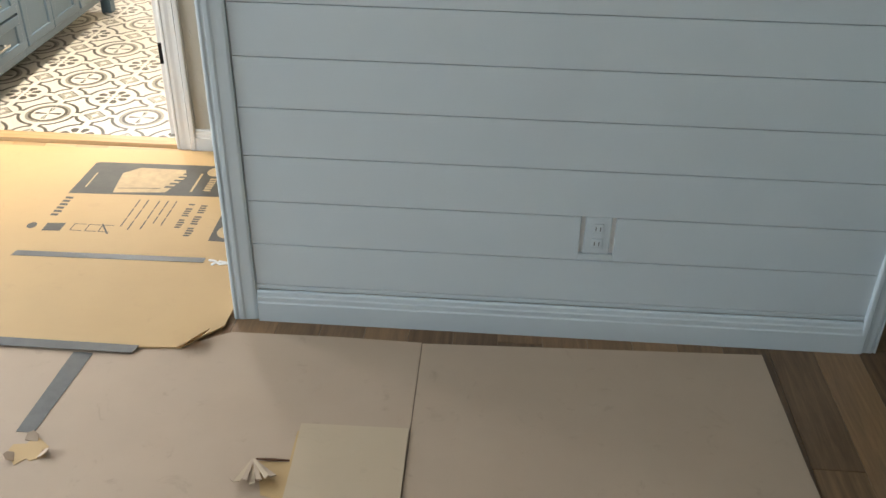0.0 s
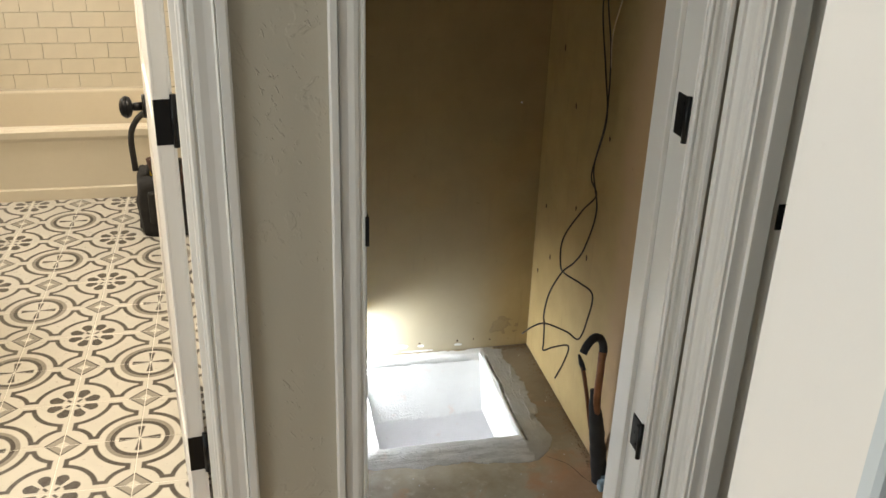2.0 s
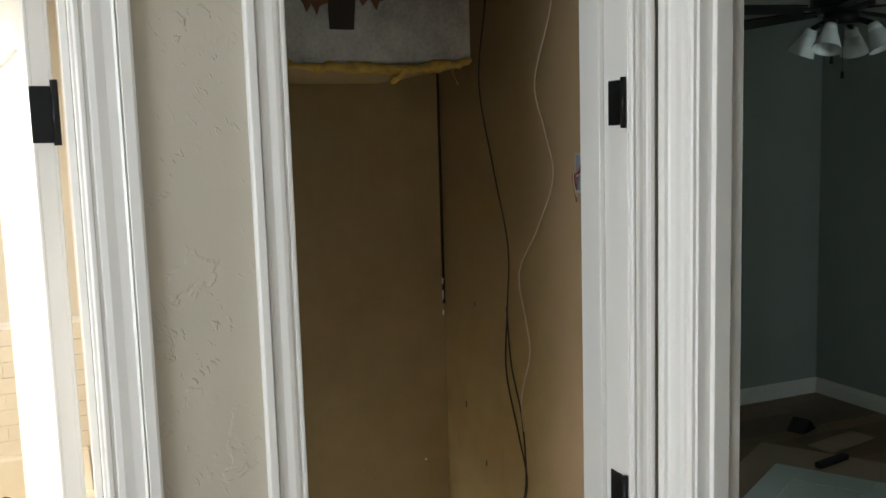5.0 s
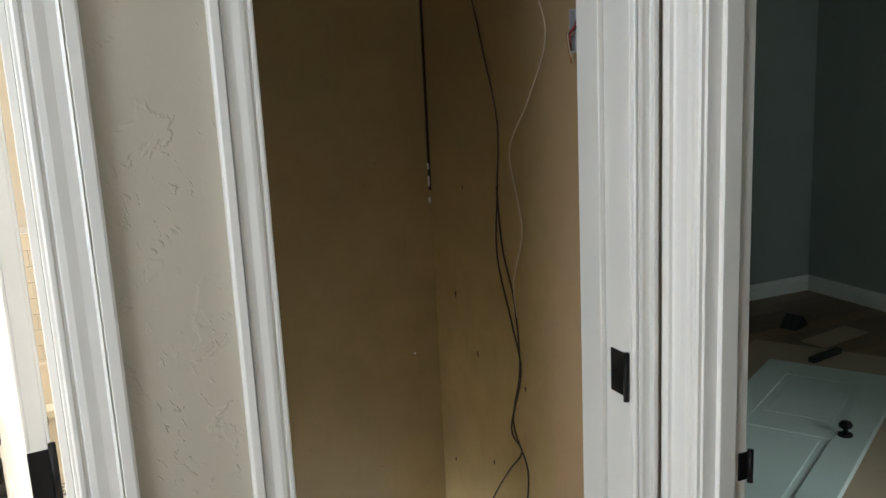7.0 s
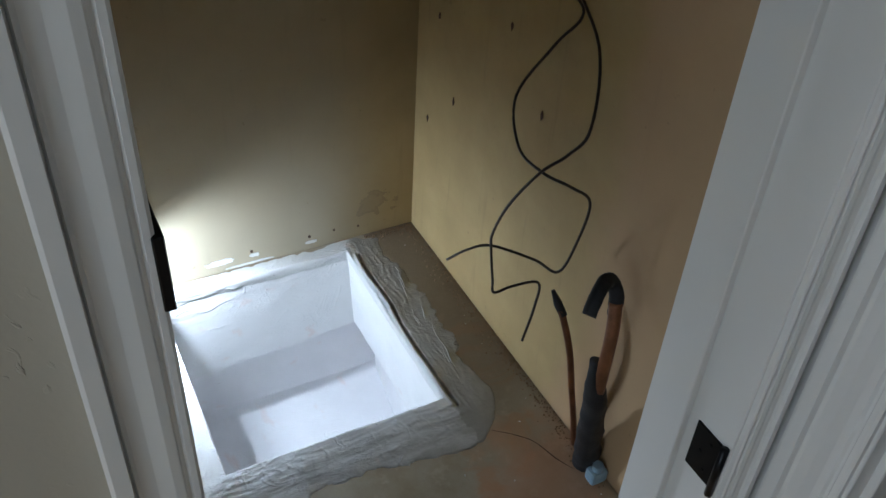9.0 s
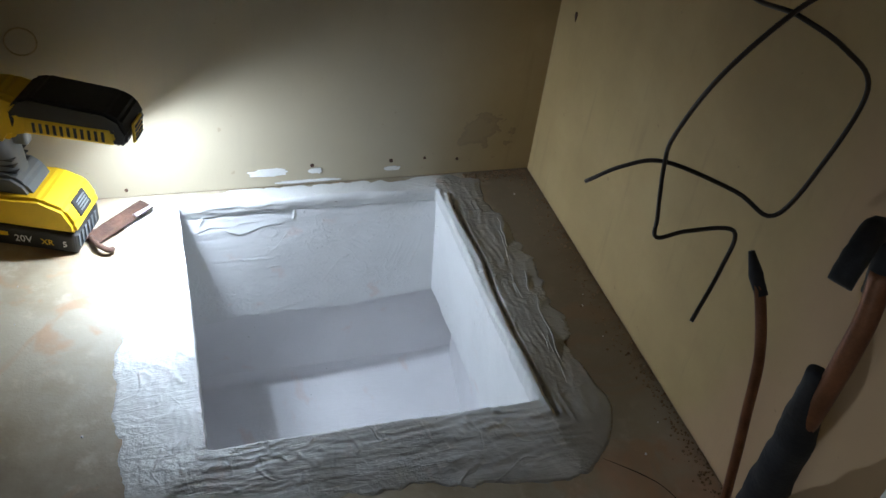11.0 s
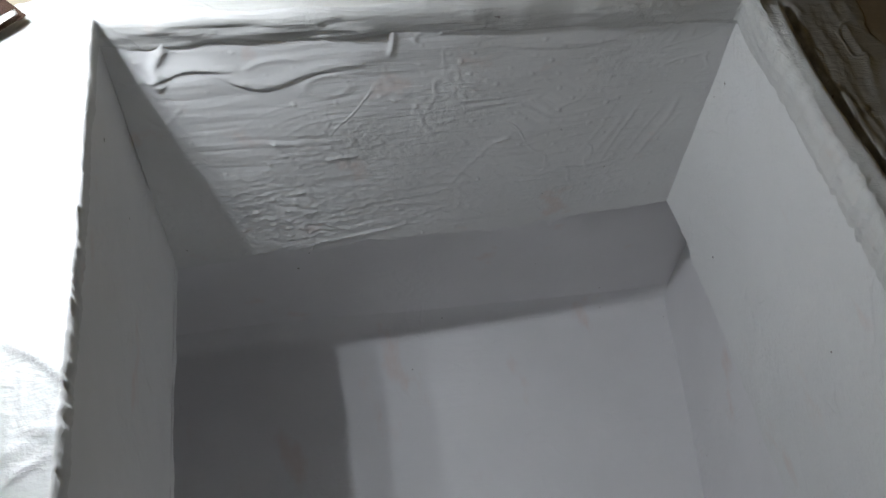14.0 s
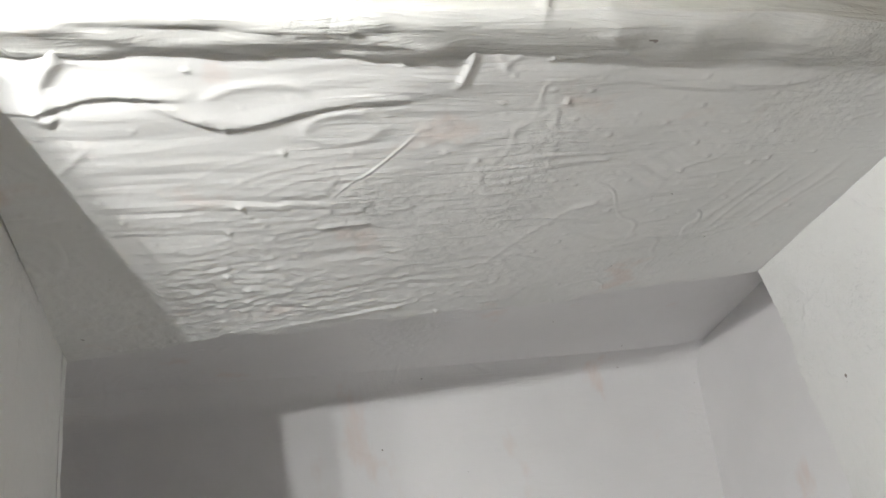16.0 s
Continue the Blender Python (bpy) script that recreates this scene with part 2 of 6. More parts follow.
def wood(name, dark, light, along="y"):
    n = Nodes(name)
    p = n.pos()
    r = n.rand()
    off = n.t.nodes.new("ShaderNodeVectorMath")
    off.operation = "ADD"
    n.put(off.inputs[0], p)
    cmb = n.t.nodes.new("ShaderNodeCombineXYZ")
    n.put(cmb.inputs[0], n.op("MULTIPLY", r, 17.0))
    n.put(cmb.inputs[1], n.op("MULTIPLY", r, 31.0))
    n.t.links.new(cmb.outputs[0], off.inputs[1])
    q = off.outputs[0]
    s = (30, 2.2, 30) if along == "y" else (2.2, 30, 30)
    g = n.noise(n.scaled(q, s), 2.0, 6, 0.65, 0.8)
    f = n.noise(n.scaled(q, tuple(4 * x for x in s)), 3.0, 3)
    m = n.op("ADD", n.op("MULTIPLY", g, 0.62), n.op("ADD", n.op("MULTIPLY", f, 0.13), n.op("MULTIPLY", r, 0.3)))
    n.bump(n.op("ADD", g, f), 0.15, 0.0008)
    return n.done(n.ramp(m, [(0.28, dark), (0.78, light)]), 0.38)


TILE, TX, TY = 0.2005, -1.79, 3.466


def encaustic():
    """Cement tile: ringed crosses, flowers, small diamonds and scrolls in two greys on cream; the pattern spans two tiles."""
    n = Nodes("encaustic_tile")
    x, y, _ = n.xyz(n.pos())
    per = 2 * TILE

    def fold(v, o):
        u = n.op("FRACT", n.op("ADD", n.op("DIVIDE", n.op("SUBTRACT", v, o), per), 100.5))
        return n.op("ABSOLUTE", n.op("SUBTRACT", u, 0.5))

    a, b = fold(x, TX), fold(y, TY)
    e = 0.006

    def band(v, lo, hi):
        return n.op("MULTIPLY", n.step(v, lo - e, lo + e), n.op("SUBTRACT", 1.0, n.step(v, hi - e, hi + e)))

    def less(v, hi):
        return n.op("SUBTRACT", 1.0, n.step(v, hi - e, hi + e))

    def hyp(u, v):
        return n.op("SQRT", n.op("ADD", n.op("MULTIPLY", u, u), n.op("MULTIPLY", v, v)))

    r = hyp(a, b)
    lo = n.op("MINIMUM", a, b)
    u, v = n.op("SUBTRACT", 0.5, a), n.op("SUBTRACT", 0.5, b)
    fr = hyp(u, v)
    th = n.op("ARCTAN2", v, u)
    # medallion: two rings and a cross of narrow petals
    ring = band(r, 0.165, 0.2)
    halo = band(r, 0.2, 0.228)
    petal = n.op("MULTIPLY", less(n.op("SUBTRACT", lo, n.op("MULTIPLY", r, 0.16)), 0.003), band(r, 0.012, 0.138))
    # cartouche between medallion and flower, outlined
    d = n.op("MINIMUM", n.op("SUBTRACT", r, 0.275), n.op("SUBTRACT", fr, 0.25))
    d = n.op("MINIMUM", d, n.op("SUBTRACT", n.op("MINIMUM", hyp(u, b), hyp(a, v)), 0.165))
    d = n.op("MINIMUM", d, n.op("SUBTRACT", n.op("MINIMUM", lo, n.op("MINIMUM", u, v)), 0.035))
    line = band(d, 0.0, 0.034)
    # flower of eight lobes, split by a pale cross, with pale fingers and four darts
    s8 = n.op("ABSOLUTE", n.op("SINE", n.op("MULTIPLY", th, 4.0)))
    rim = n.op("ADD", 0.135, n.op("MULTIPLY", s8, 0.05))
    lobes = n.op("MULTIPLY", less(n.op("SUBTRACT", fr, rim), 0.0), n.step(fr, 0.075, 0.09))
    finger = n.op("MULTIPLY", less(s8, 0.45), less(fr, 0.165))
    lobes = n.op("MULTIPLY", lobes, n.op("SUBTRACT", 1.0, finger))
    lobes = n.op("MULTIPLY", lobes, n.step(n.op("MINIMUM", u, v), 0.012, 0.02))
    dart = n.op("MULTIPLY", less(n.op("ABSOLUTE", n.op("SUBTRACT", u, v)), 0.014), band(fr, 0.03, 0.07))
    # diamonds between
    dm = n.op("MINIMUM", n.op("ADD", u, b), n.op("ADD", a, v))
    edge = band(dm, 0.105, 0.122)
    fill = band(dm, 0.045, 0.106)
    dark = n.op("MAXIMUM", n.op("MAXIMUM", ring, petal), line)
    dark = n.op("MAXIMUM", n.op("MAXIMUM", dark, n.op("MAXIMUM", lobes, dart)), edge)
    grey = n.op("MAXIMUM", halo, n.op("MULTIPLY", fill, 0.85))
    p = n.pos()
    wear = n.noise(p, 60, 4, 0.7)
    tone = n.mix(n.noise(p, 7), (0.5, 0.47, 0.41), (0.57, 0.54, 0.47))
    c = n.mix(n.op("MULTIPLY", grey, n.op("ADD", 0.62, n.op("MULTIPLY", wear, 0.5))), tone, (0.2, 0.175, 0.14))
    c = n.mix(n.op("MULTIPLY", dark, n.op("ADD", 0.75, n.op("MULTIPLY", wear, 0.4))), c, (0.05, 0.04, 0.031))
    n.bump(n.noise(p, 150, 2), 0.08, 0.0006)
    return n.done(c, n.op("ADD", 0.2, n.op("MULTIPLY", wear, 0.2)))


M = {}
M["trim"] = trim_paint("white_trim_paint", (0.78, 0.765, 0.735), 0.36)
M["ship"] = trim_paint("pale_blue_shiplap_paint", (0.56, 0.62, 0.65), 0.42)
M["wall"] = knockdown("greige_textured_wall", (0.5, 0.46, 0.375))
M["white_wall"] = trim_paint("white_wall_paint", (0.74, 0.72, 0.69), 0.5)
M["ceiling"] = plain("white_ceiling", (0.74, 0.73, 0.71), 0.8)
M["bed_wall"] = plain("grey_green_wall", (0.3, 0.335, 0.315), 0.6, vary=0.05, scale=3)
M["bath_wall"] = plain("cream_wall", (0.6, 0.54, 0.43), 0.5, vary=0.04, scale=3)
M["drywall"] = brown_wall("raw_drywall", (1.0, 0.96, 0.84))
# the same drywall for the east wall, its colour scaled up by about a third
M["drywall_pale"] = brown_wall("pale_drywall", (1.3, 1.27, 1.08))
M["concrete"] = concrete()
M["plaster"] = plaster("white_coating", (0.79, 0.79, 0.78), 0.0024)
M["plaster_back"] = plaster("brushed_white_coating", (0.79, 0.79, 0.78), 0.0011)
M["mortar"] = plaster("grey_white_coating", (0.66, 0.66, 0.64), 0.003, (0.3, 0.285, 0.25))
M["card_tan"] = cardboard("tan_cardboard", (0.52, 0.345, 0.16), 0.2)
M["card_pink"] = cardboard("worn_cardboard", (0.45, 0.335, 0.24), 0.35)
M["card_pale"] = cardboard("pale_cardboard", (0.51, 0.395, 0.27), 0.15)
M["ink"] = plain("dark_print", (0.075, 0.068, 0.055), 0.6, vary=0.3)
M["ink_tan"] = plain("tan_print", (0.45, 0.32, 0.17), 0.6, vary=0.2, scale=40)
M["tape"] = plain("grey_tape", (0.085, 0.085, 0.08), 0.45, vary=0.25, scale=30)
M["oak"] = wood("brown_floorboards", (0.085, 0.047, 0.024), (0.31, 0.18, 0.087))
M["oak_light"] = wood("oak_threshold", (0.3, 0.18, 0.075), (0.5, 0.32, 0.15), "x")
M["tile"] = encaustic()
M["grout"] = plain("cream_grout", (0.72, 0.69, 0.62), 0.8)
M["black"] = plain("black_metal", (0.012, 0.012, 0.013), 0.35, 0.6, spec=0.4)
M["rubber"] = plain("black_rubber", (0.012, 0.012, 0.012), 0.55, vary=0.3)
M["yellow"] = plain("yellow_plastic", (0.72, 0.47, 0.012), 0.42, vary=0.08, scale=30)
M["grip"] = plain("grey_grip_rubber", (0.11, 0.12, 0.125), 0.6)
M["plastic_white"] = plain("white_plastic", (0.75, 0.75, 0.74), 0.35)
M["copper"] = plain("dull_copper", (0.2, 0.085, 0.04), 0.5, 0.4, vary=0.4, scale=30)
M["iron"] = plain("rusty_iron", (0.08, 0.04, 0.026), 0.75, 0.2, vary=0.5, scale=60, grain=0.6, gdist=0.002)
M["foam"] = plain("black_pipe_foam", (0.014, 0.015, 0.018), 0.7, vary=0.5, grain=0.4, gdist=0.002)
M["cable"] = plain("brown_black_cable", (0.022, 0.014, 0.01), 0.45, vary=0.4)
M["cable_white"] = plain("pale_wire", (0.5, 0.42, 0.33), 0.45)
M["blue"] = plain("slate_blue_paint", (0.088, 0.128, 0.165), 0.32, vary=0.06, scale=5)
M["nickel"] = plain("brushed_nickel", (0.6, 0.58, 0.55), 0.22, 1.0)
M["stone"] = plain("white_quartz", (0.8, 0.79, 0.77), 0.2, vary=0.04)
M["tub"] = plain("bone_enamel", (0.7, 0.62, 0.48), 0.14, vary=0.03, scale=3, grain=0.02)
M["subway"] = plain("cream_glazed_tile", (0.68, 0.61, 0.48), 0.16, vary=0.05, grain=0.05)
M["insul"] = plain("yellow_fibreglass", (0.42, 0.27, 0.05), 0.9, vary=0.4, scale=60, grain=0.8, gdist=0.004)
M["bulkhead"] = plain("dirty_white_sheet", (0.36, 0.35, 0.31), 0.7, vary=0.45, scale=9, grain=0.4, gdist=0.003)
M["hole"] = plain("dark_torn_void", (0.03, 0.022, 0.016), 0.9, vary=0.4)
M["rust_paper"] = plain("rust_torn_paper", (0.14, 0.062, 0.028), 0.9, vary=0.5, scale=60, grain=0.8, gdist=0.004)
M["bed_door"] = trim_paint("pale_grey_green_door_paint", (0.6, 0.655, 0.63), 0.35)
M["glass_shade"] = plain("frosted_glass", (0.55, 0.58, 0.58), 0.25)
M["bag"] = plain("black_tool_bag", (0.018, 0.016, 0.014), 0.8, vary=0.5, scale=30, grain=0.5, gdist=0.002)
M["red"] = plain("red_plastic", (0.35, 0.03, 0.02), 0.4)
M["steel"] = plain("dull_steel", (0.35, 0.35, 0.36), 0.4, 0.8)
M["box_plastic"] = plain("grey_blue_plastic", (0.3, 0.31, 0.33), 0.5)
M["groove"] = plain("dark_brown_joint", (0.075, 0.045, 0.028), 0.9, vary=0.5, scale=60)
M["blue_plastic"] = plain("pale_blue_plastic", (0.25, 0.36, 0.45), 0.4)


def led_mat():
    m = bpy.data.materials.new("lit_led_strip")
    m.use_nodes = True
    b = m.node_tree.nodes["Principled BSDF"]
    b.inputs["Base Color"].default_value = (0.9, 0.9, 0.85, 1)
    b.inputs["Emission Color"].default_value = (1, 0.98, 0.92, 1)
    b.inputs["Emission Strength"].default_value = 30
    return m


M["led"] = led_mat()

# ---------------------------------------------------------------- mesh helpers


def box(bm, x0, x1, y0, y1, z0, z1, bev=0.0, seg=1, m=None):
    v = [bm.verts.new((x, y, z)) for x in (x0, x1) for y in (y0, y1) for z in (z0, z1)]
    f = [bm.faces.new([v[i] for i in q]) for q in ((0, 1, 3, 2), (4, 6, 7, 5), (0, 4, 5, 1), (2, 3, 7, 6), (0, 2, 6, 4), (1, 5, 7, 3))]
    if bev > 0:
        es = list({e for q in f for e in q.edges})
        r = bmesh.ops.bevel(bm, geom=es, offset=bev, segments=seg, affect="EDGES", profile=0.5)
        v = list({w for q in r["faces"] for w in q.verts} | {w for w in v if w.is_valid})
    if m is not None:
        bmesh.ops.transform(bm, matrix=m, verts=v)
    return v


def prism(bm, pts, z0, z1, m=None):
    """A flat polygon (x, y) pulled from z0 to z1."""
    lo = [bm.verts.new((x, y, z0)) for x, y in pts]
    hi = [bm.verts.new((x, y, z1)) for x, y in pts]
    bm.faces.new(hi)
    bm.faces.new(lo[::-1])
    k = len(pts)
    for i in range(k):
        bm.faces.new((lo[i], lo[(i + 1) % k], hi[(i + 1) % k], hi[i]))
    if m is not None:
        bmesh.ops.transform(bm, matrix=m, verts=lo + hi)
    return lo + hi


def cyl(bm, a, b, r0, r1=None, seg=16, cap=True):
    r1 = r0 if r1 is None else r1
    a, b = Vector(a), Vector(b)
    q = (b - a).to_track_quat("Z", "Y").to_matrix()
    lo, hi = [], []
    for i in range(seg):
        c = Vector((math.cos(2 * math.pi * i / seg), math.sin(2 * math.pi * i / seg), 0))
        lo.append(bm.verts.new(a + q @ (c * r0)))
        hi.append(bm.verts.new(b + q @ (c * r1)))
    for i in range(seg):
        f = bm.faces.new((lo[i], lo[(i + 1) % seg], hi[(i + 1) % seg], hi[i]))
        f.smooth = True
    if cap:
        bm.faces.new(lo[::-1])
        bm.faces.new(hi)
    return lo + hi


def spline(pts, n=8):
    """Catmull-Rom through the points."""
    P = [Vector(p) for p in pts]
    P = [2 * P[0] - P[1]] + P + [2 * P[-1] - P[-2]]
    out = []
    for i in range(1, len(P) - 2):
        for k in range(n):
            t = k / n
            a, b, c, d = P[i - 1:i + 3]
            out.append(0.5 * (2 * b + (c - a) * t + (2 * a - 5 * b + 4 * c - d) * t * t + (3 * b - 3 * c + d - a) * t ** 3))
    out.append(P[-2])
    return out


def tube(bm, pts, r, seg=8, n=8, radii=None):
    path = spline(pts, n)
    rings = []
    up = Vector((0.3, 0.5, 0.8))
    for i, p in enumerate(path):
        d = (path[min(i + 1, len(path) - 1)] - path[max(i - 1, 0)]).normalized()
        s = d.cross(up).normalized()
        if s.length < 0.1:
            s = d.cross(Vector((1, 0, 0))).normalized()
        w = d.cross(s)
        rr = r if radii is None else np.interp(i / (len(path) - 1), np.linspace(0, 1, len(radii)), radii)
        rings.append([bm.verts.new(p + (s * math.cos(a) + w * math.sin(a)) * rr) for a in (2 * math.pi * k / seg for k in range(seg))])
    for a, b in zip(rings, rings[1:]):
        for k in range(seg):
            f = bm.faces.new((a[k], a[(k + 1) % seg], b[(k + 1) % seg], b[k]))
            f.smooth = True
    bm.faces.new(rings[0][::-1])
    bm.faces.new(rings[-1])


def finish(name, bm, material, smooth=False):
    bmesh.ops.recalc_face_normals(bm, faces=bm.faces)
    me = bpy.data.meshes.new(name)
    bm.to_mesh(me)
    bm.free()
    if smooth:
        for p in me.polygons:
            p.use_smooth = True
    me.materials.append(material)
    return me


def part(name, bm, material, parent=None, label="", smooth=False):
    ob = new(name, finish(name, bm, material, smooth))
    if parent is not None:
        ob.parent = parent
        ob.matrix_parent_inverse = parent.matrix_basis.inverted()
    if label:
        ob["label"] = label
    return ob


def thing(name, at, label, category, group=""):
    ob = new(name)
    ob.matrix_basis = pose(*at)
    ob.empty_display_size = 0.05
    return tagged(ob, label, category, group)


def solid(name, bm, material, label, category, kind="", smooth=False):
    return tagged(part(name, bm, material, None, "", smooth), label, category, "", kind)


def structure(name, boxes, material, label):
    bm = bmesh.new()
    for b in boxes:
        box(bm, *b)
    return solid(name, bm, material, label, "structure", "structure")


# ---------------------------------------------------------------- structure
H = 2.44                                   # ceilings
NY0, NY1 = 3.196, 3.302                    # the hall's north wall
BX0, BX1 = -1.907, -1.15                  # bathroom doorway
CX0, CX1 = -0.85, -0.236                  # closet doorway
HEAD = 2.03
PX, PY0, PY1 = -0.628, 2.121, 2.284         # the shiplap partition: end, south face, north face
EX0, EX1 = -0.17, -0.08                  # wall with the bedroom doorway
DY0, DY1 = 2.33, 3.079                    # bedroom doorway
CB = 4.186                                 # closet back wall
CR = -0.182                                # closet right wall
CL = -1.01                                 # closet left wall
HX0, HX1, HY0, HY1 = -0.75, -0.352, 3.69, 4.145   # the pit's mouth
LIP, PIT = -0.238, -0.456

# the unseen gap from x -3.2 to -2.7 is added to let the hall lamp in
structure("wall_north", [
    (-4.6, -3.2, NY0, NY1, 0, H), (-3.2, -2.7, NY0, NY1, 0, 0.8), (-3.2, -2.7, NY0, NY1, 2.1, H), (-2.7, BX0 - 0.014, NY0, NY1, 0, H), (BX0 - 0.014, BX1 + 0.014, NY0, NY1, HEAD + 0.014, H), (BX1 + 0.014, CX0 - 0.014, NY0, NY1, 0, H),
    (CX0 - 0.014, CX1 + 0.014, NY0, NY1, HEAD + 0.014, H), (CX1 + 0.014, EX0 + 0.02, NY0, NY1, 0, H)], M["wall"], "greige wall with hand-trowelled knockdown texture")
structure("wall_partition", [(PX + 0.012, 1.16, PY0 + 0.012, PY1, 0, H), (1.16, 3.0, PY0 + 0.012, PY1, 2.05, H), (1.9, 3.0, PY0 + 0.012, PY1, 0, 2.05)], M["white_wall"], "white painted partition wall behind shiplap boards")
structure("wall_bedroom_west", [
    (EX0, EX1, PY1 - 0.02, DY0 - 0.014, 0, H), (EX0, EX1, DY0 - 0.014, DY1 + 0.014, HEAD + 0.014, H), (EX0, EX1, DY1 + 0.014, NY0 - 0.0005, 0, H), (EX0 + 0.021, EX1, NY0 - 0.0005, NY1, 0, H),
    (CR + 0.004, EX1, NY1, 6.5, 0, H)], M["white_wall"], "white painted wall beside the bedroom doorway")
structure("wall_living_west", [(-4.7, -4.6, -3.0, 0.3, 0, H), (-4.7, -4.6, 2.1, NY1, 0, H), (-4.7, -4.6, 0.3, 2.1, 0, 0.8), (-4.7, -4.6, 0.3, 2.1, 2.1, H)], M["white_wall"], "white painted wall with a window opening")
structure("wall_living_south", [(-4.7, -2.1, -3.1, -3.0, 0, H), (-0.3, 3.1, -3.1, -3.0, 0, H), (-2.1, -0.3, -3.1, -3.0, 0, 0.8), (-2.1, -0.3, -3.1, -3.0, 2.1, H)], M["white_wall"], "white painted wall with a window opening")
structure("wall_living_east", [(3.0, 3.1, -3.0, 0.29, 0, H), (2.995, 3.005, 0.29, PY0, 0, H)], M["white_wall"], "white painted wall")
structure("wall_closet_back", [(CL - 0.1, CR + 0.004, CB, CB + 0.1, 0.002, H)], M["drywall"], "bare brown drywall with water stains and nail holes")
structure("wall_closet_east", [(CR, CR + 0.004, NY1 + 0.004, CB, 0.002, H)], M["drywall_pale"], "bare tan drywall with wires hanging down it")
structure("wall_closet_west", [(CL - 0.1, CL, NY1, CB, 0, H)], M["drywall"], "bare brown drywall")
structure("wall_closet_front", [(CL, CX0 - 0.016, NY1, NY1 + 0.004, 0.001, H), (CX1 + 0.016, CR - 0.0005, NY1, NY1 + 0.032, 0.001, H)], M["drywall"], "bare brown drywall inside the closet")
structure("wall_bath_east", [(CL - 0.112, CL - 0.102, NY1, 6.6, 0, H)], M["bath_wall"], "cream painted bathroom wall")
structure("wall_bath_west", [(-2.64, -2.6, NY1, 5.2, 0, H), (-2.64, -2.6, 5.2, 5.8, 0, 1.4), (-2.64, -2.6, 5.2, 5.8, 2.1, H), (-2.64, -2.6, 5.8, 6.7, 0, H)], M["bath_wall"], "cream painted bathroom wall with a small window")
structure("wall_bath_north", [(-2.64, CL - 0.1, 6.6, 6.7, 0, H)], M["bath_wall"], "cream painted bathroom wall")
structure("wall_bedroom_north", [(EX1, 3.95, 6.3, 6.4, 0, H)], M["bed_wall"], "grey-green painted bedroom wall")
structure("wall_bedroom_east", [(3.36, 3.46, 0.3, 6.3, 0, H)], M["bed_wall"], "grey-green painted bedroom wall")
structure("wall_bedroom_south", [(EX1, 1.5, PY1, PY1 + 0.01, 0, H), (1.5, 3.46, 0.3, 0.31, 0, 1.0), (1.5, 3.46, 0.3, 0.31, 2.1, H), (1.5, 1.51, 0.31, PY1, 0, H)], M["bed_wall"], "grey-green painted bedroom wall")
structure("wall_bedroom_lining", [(EX1, EX1 + 0.006, DY1 + 0.07, 6.3, 0, H)], M["bed_wall"], "grey-green painted bedroom wall")
structure("ceiling", [(-4.7, 3.95, -3.1, 6.7, H, H + 0.1)], M["ceiling"], "white ceiling")

# floor slab with the pit cut through it
structure("floor", [
    (-4.7, 3.95, -3.1, NY0 + 0.03, -0.5, -0.012), (-4.7, CL - 0.05, NY0 + 0.03, 6.7, -0.5, -0.012), (EX0 + 0.05, 3.95, NY0 + 0.03, 6.7, -0.5, -0.012)],
    M["oak"], "brown wood floor base under the boards and tiles")


def trim_profile(bm, length, w, d, m):
    """A casing: stepped profile across w (local x), proud by d (local y), along z."""
    pr = [(0, 0), (0, 0.5), (0.04, 0.62), (0.11, 0.62), (0.14, 0.42), (0.18, 0.42), (0.21, 0.66), (0.32, 0.72), (0.5, 0.6), (0.67, 0.62), (0.72, 0.76), (0.745, 0.5), (0.77, 1.0), (0.95, 1.0), (1, 0.9), (1, 0)]
    prism(bm, [(w * a, -d * b) for a, b in pr], 0, length, m)


def casing(name, x_in, sign, y, z1, w, facing, label, z0=0.0):
    """An upright casing whose inner edge lies at x_in; sign: the way it widens; facing 'y' or 'x'."""
    bm = bmesh.new()
    if facing == "y":
        m = Matrix.Translation((x_in, y, z0)) @ Matrix.Diagonal((sign, 1, 1, 1))
    else:
        m = Matrix.Translation((y, x_in, z0)) @ Matrix(((0, 1, 0, 0), (sign, 0, 0, 0), (0, 0, 1, 0), (0, 0, 0, 1)))
    trim_profile(bm, z1 - z0, w, 0.018, m)
    return solid(name, bm, M["trim"], label, "structure", "structure")


def head_casing(name, x0, x1, y, z, w, label):
    bm = bmesh.new()
    m = Matrix.Translation((x0, y, z)) @ Matrix(((0, 0, 1, 0), (0, 1, 0, 0), (1, 0, 0, 0), (0, 0, 0, 1)))
    trim_profile(bm, x1 - x0, w, 0.018, m)
    return solid(name, bm, M["trim"], label, "structure", "structure")


CW = 0.062
WT = "white painted moulded door casing"
casing("trim_bath_left", BX0 - 0.005, -1, NY0, HEAD + 0.005, CW, "y", WT)
casing("trim_bath_right", BX1 + 0.005, 1, NY0, HEAD + 0.005, 0.077, "y", WT)
head_casing("trim_bath_head", BX0 - 0.067, BX1 + 0.082, NY0, HEAD + 0.005, CW, WT)
casing("trim_closet_left", CX0 + 0.002, -1, NY0, HEAD + 0.005, CW, "y", WT)
casing("trim_closet_right", CX1 + 0.003, 1, NY0, HEAD + 0.005, 0.045, "y", WT)
head_casing("trim_closet_head", CX0 - 0.06, CX1 + 0.049, NY0, HEAD + 0.005, CW, WT)
casing("trim_bedroom_north", DY1 + 0.005, 1, EX0, HEAD + 0.005, 0.088, "x", WT)
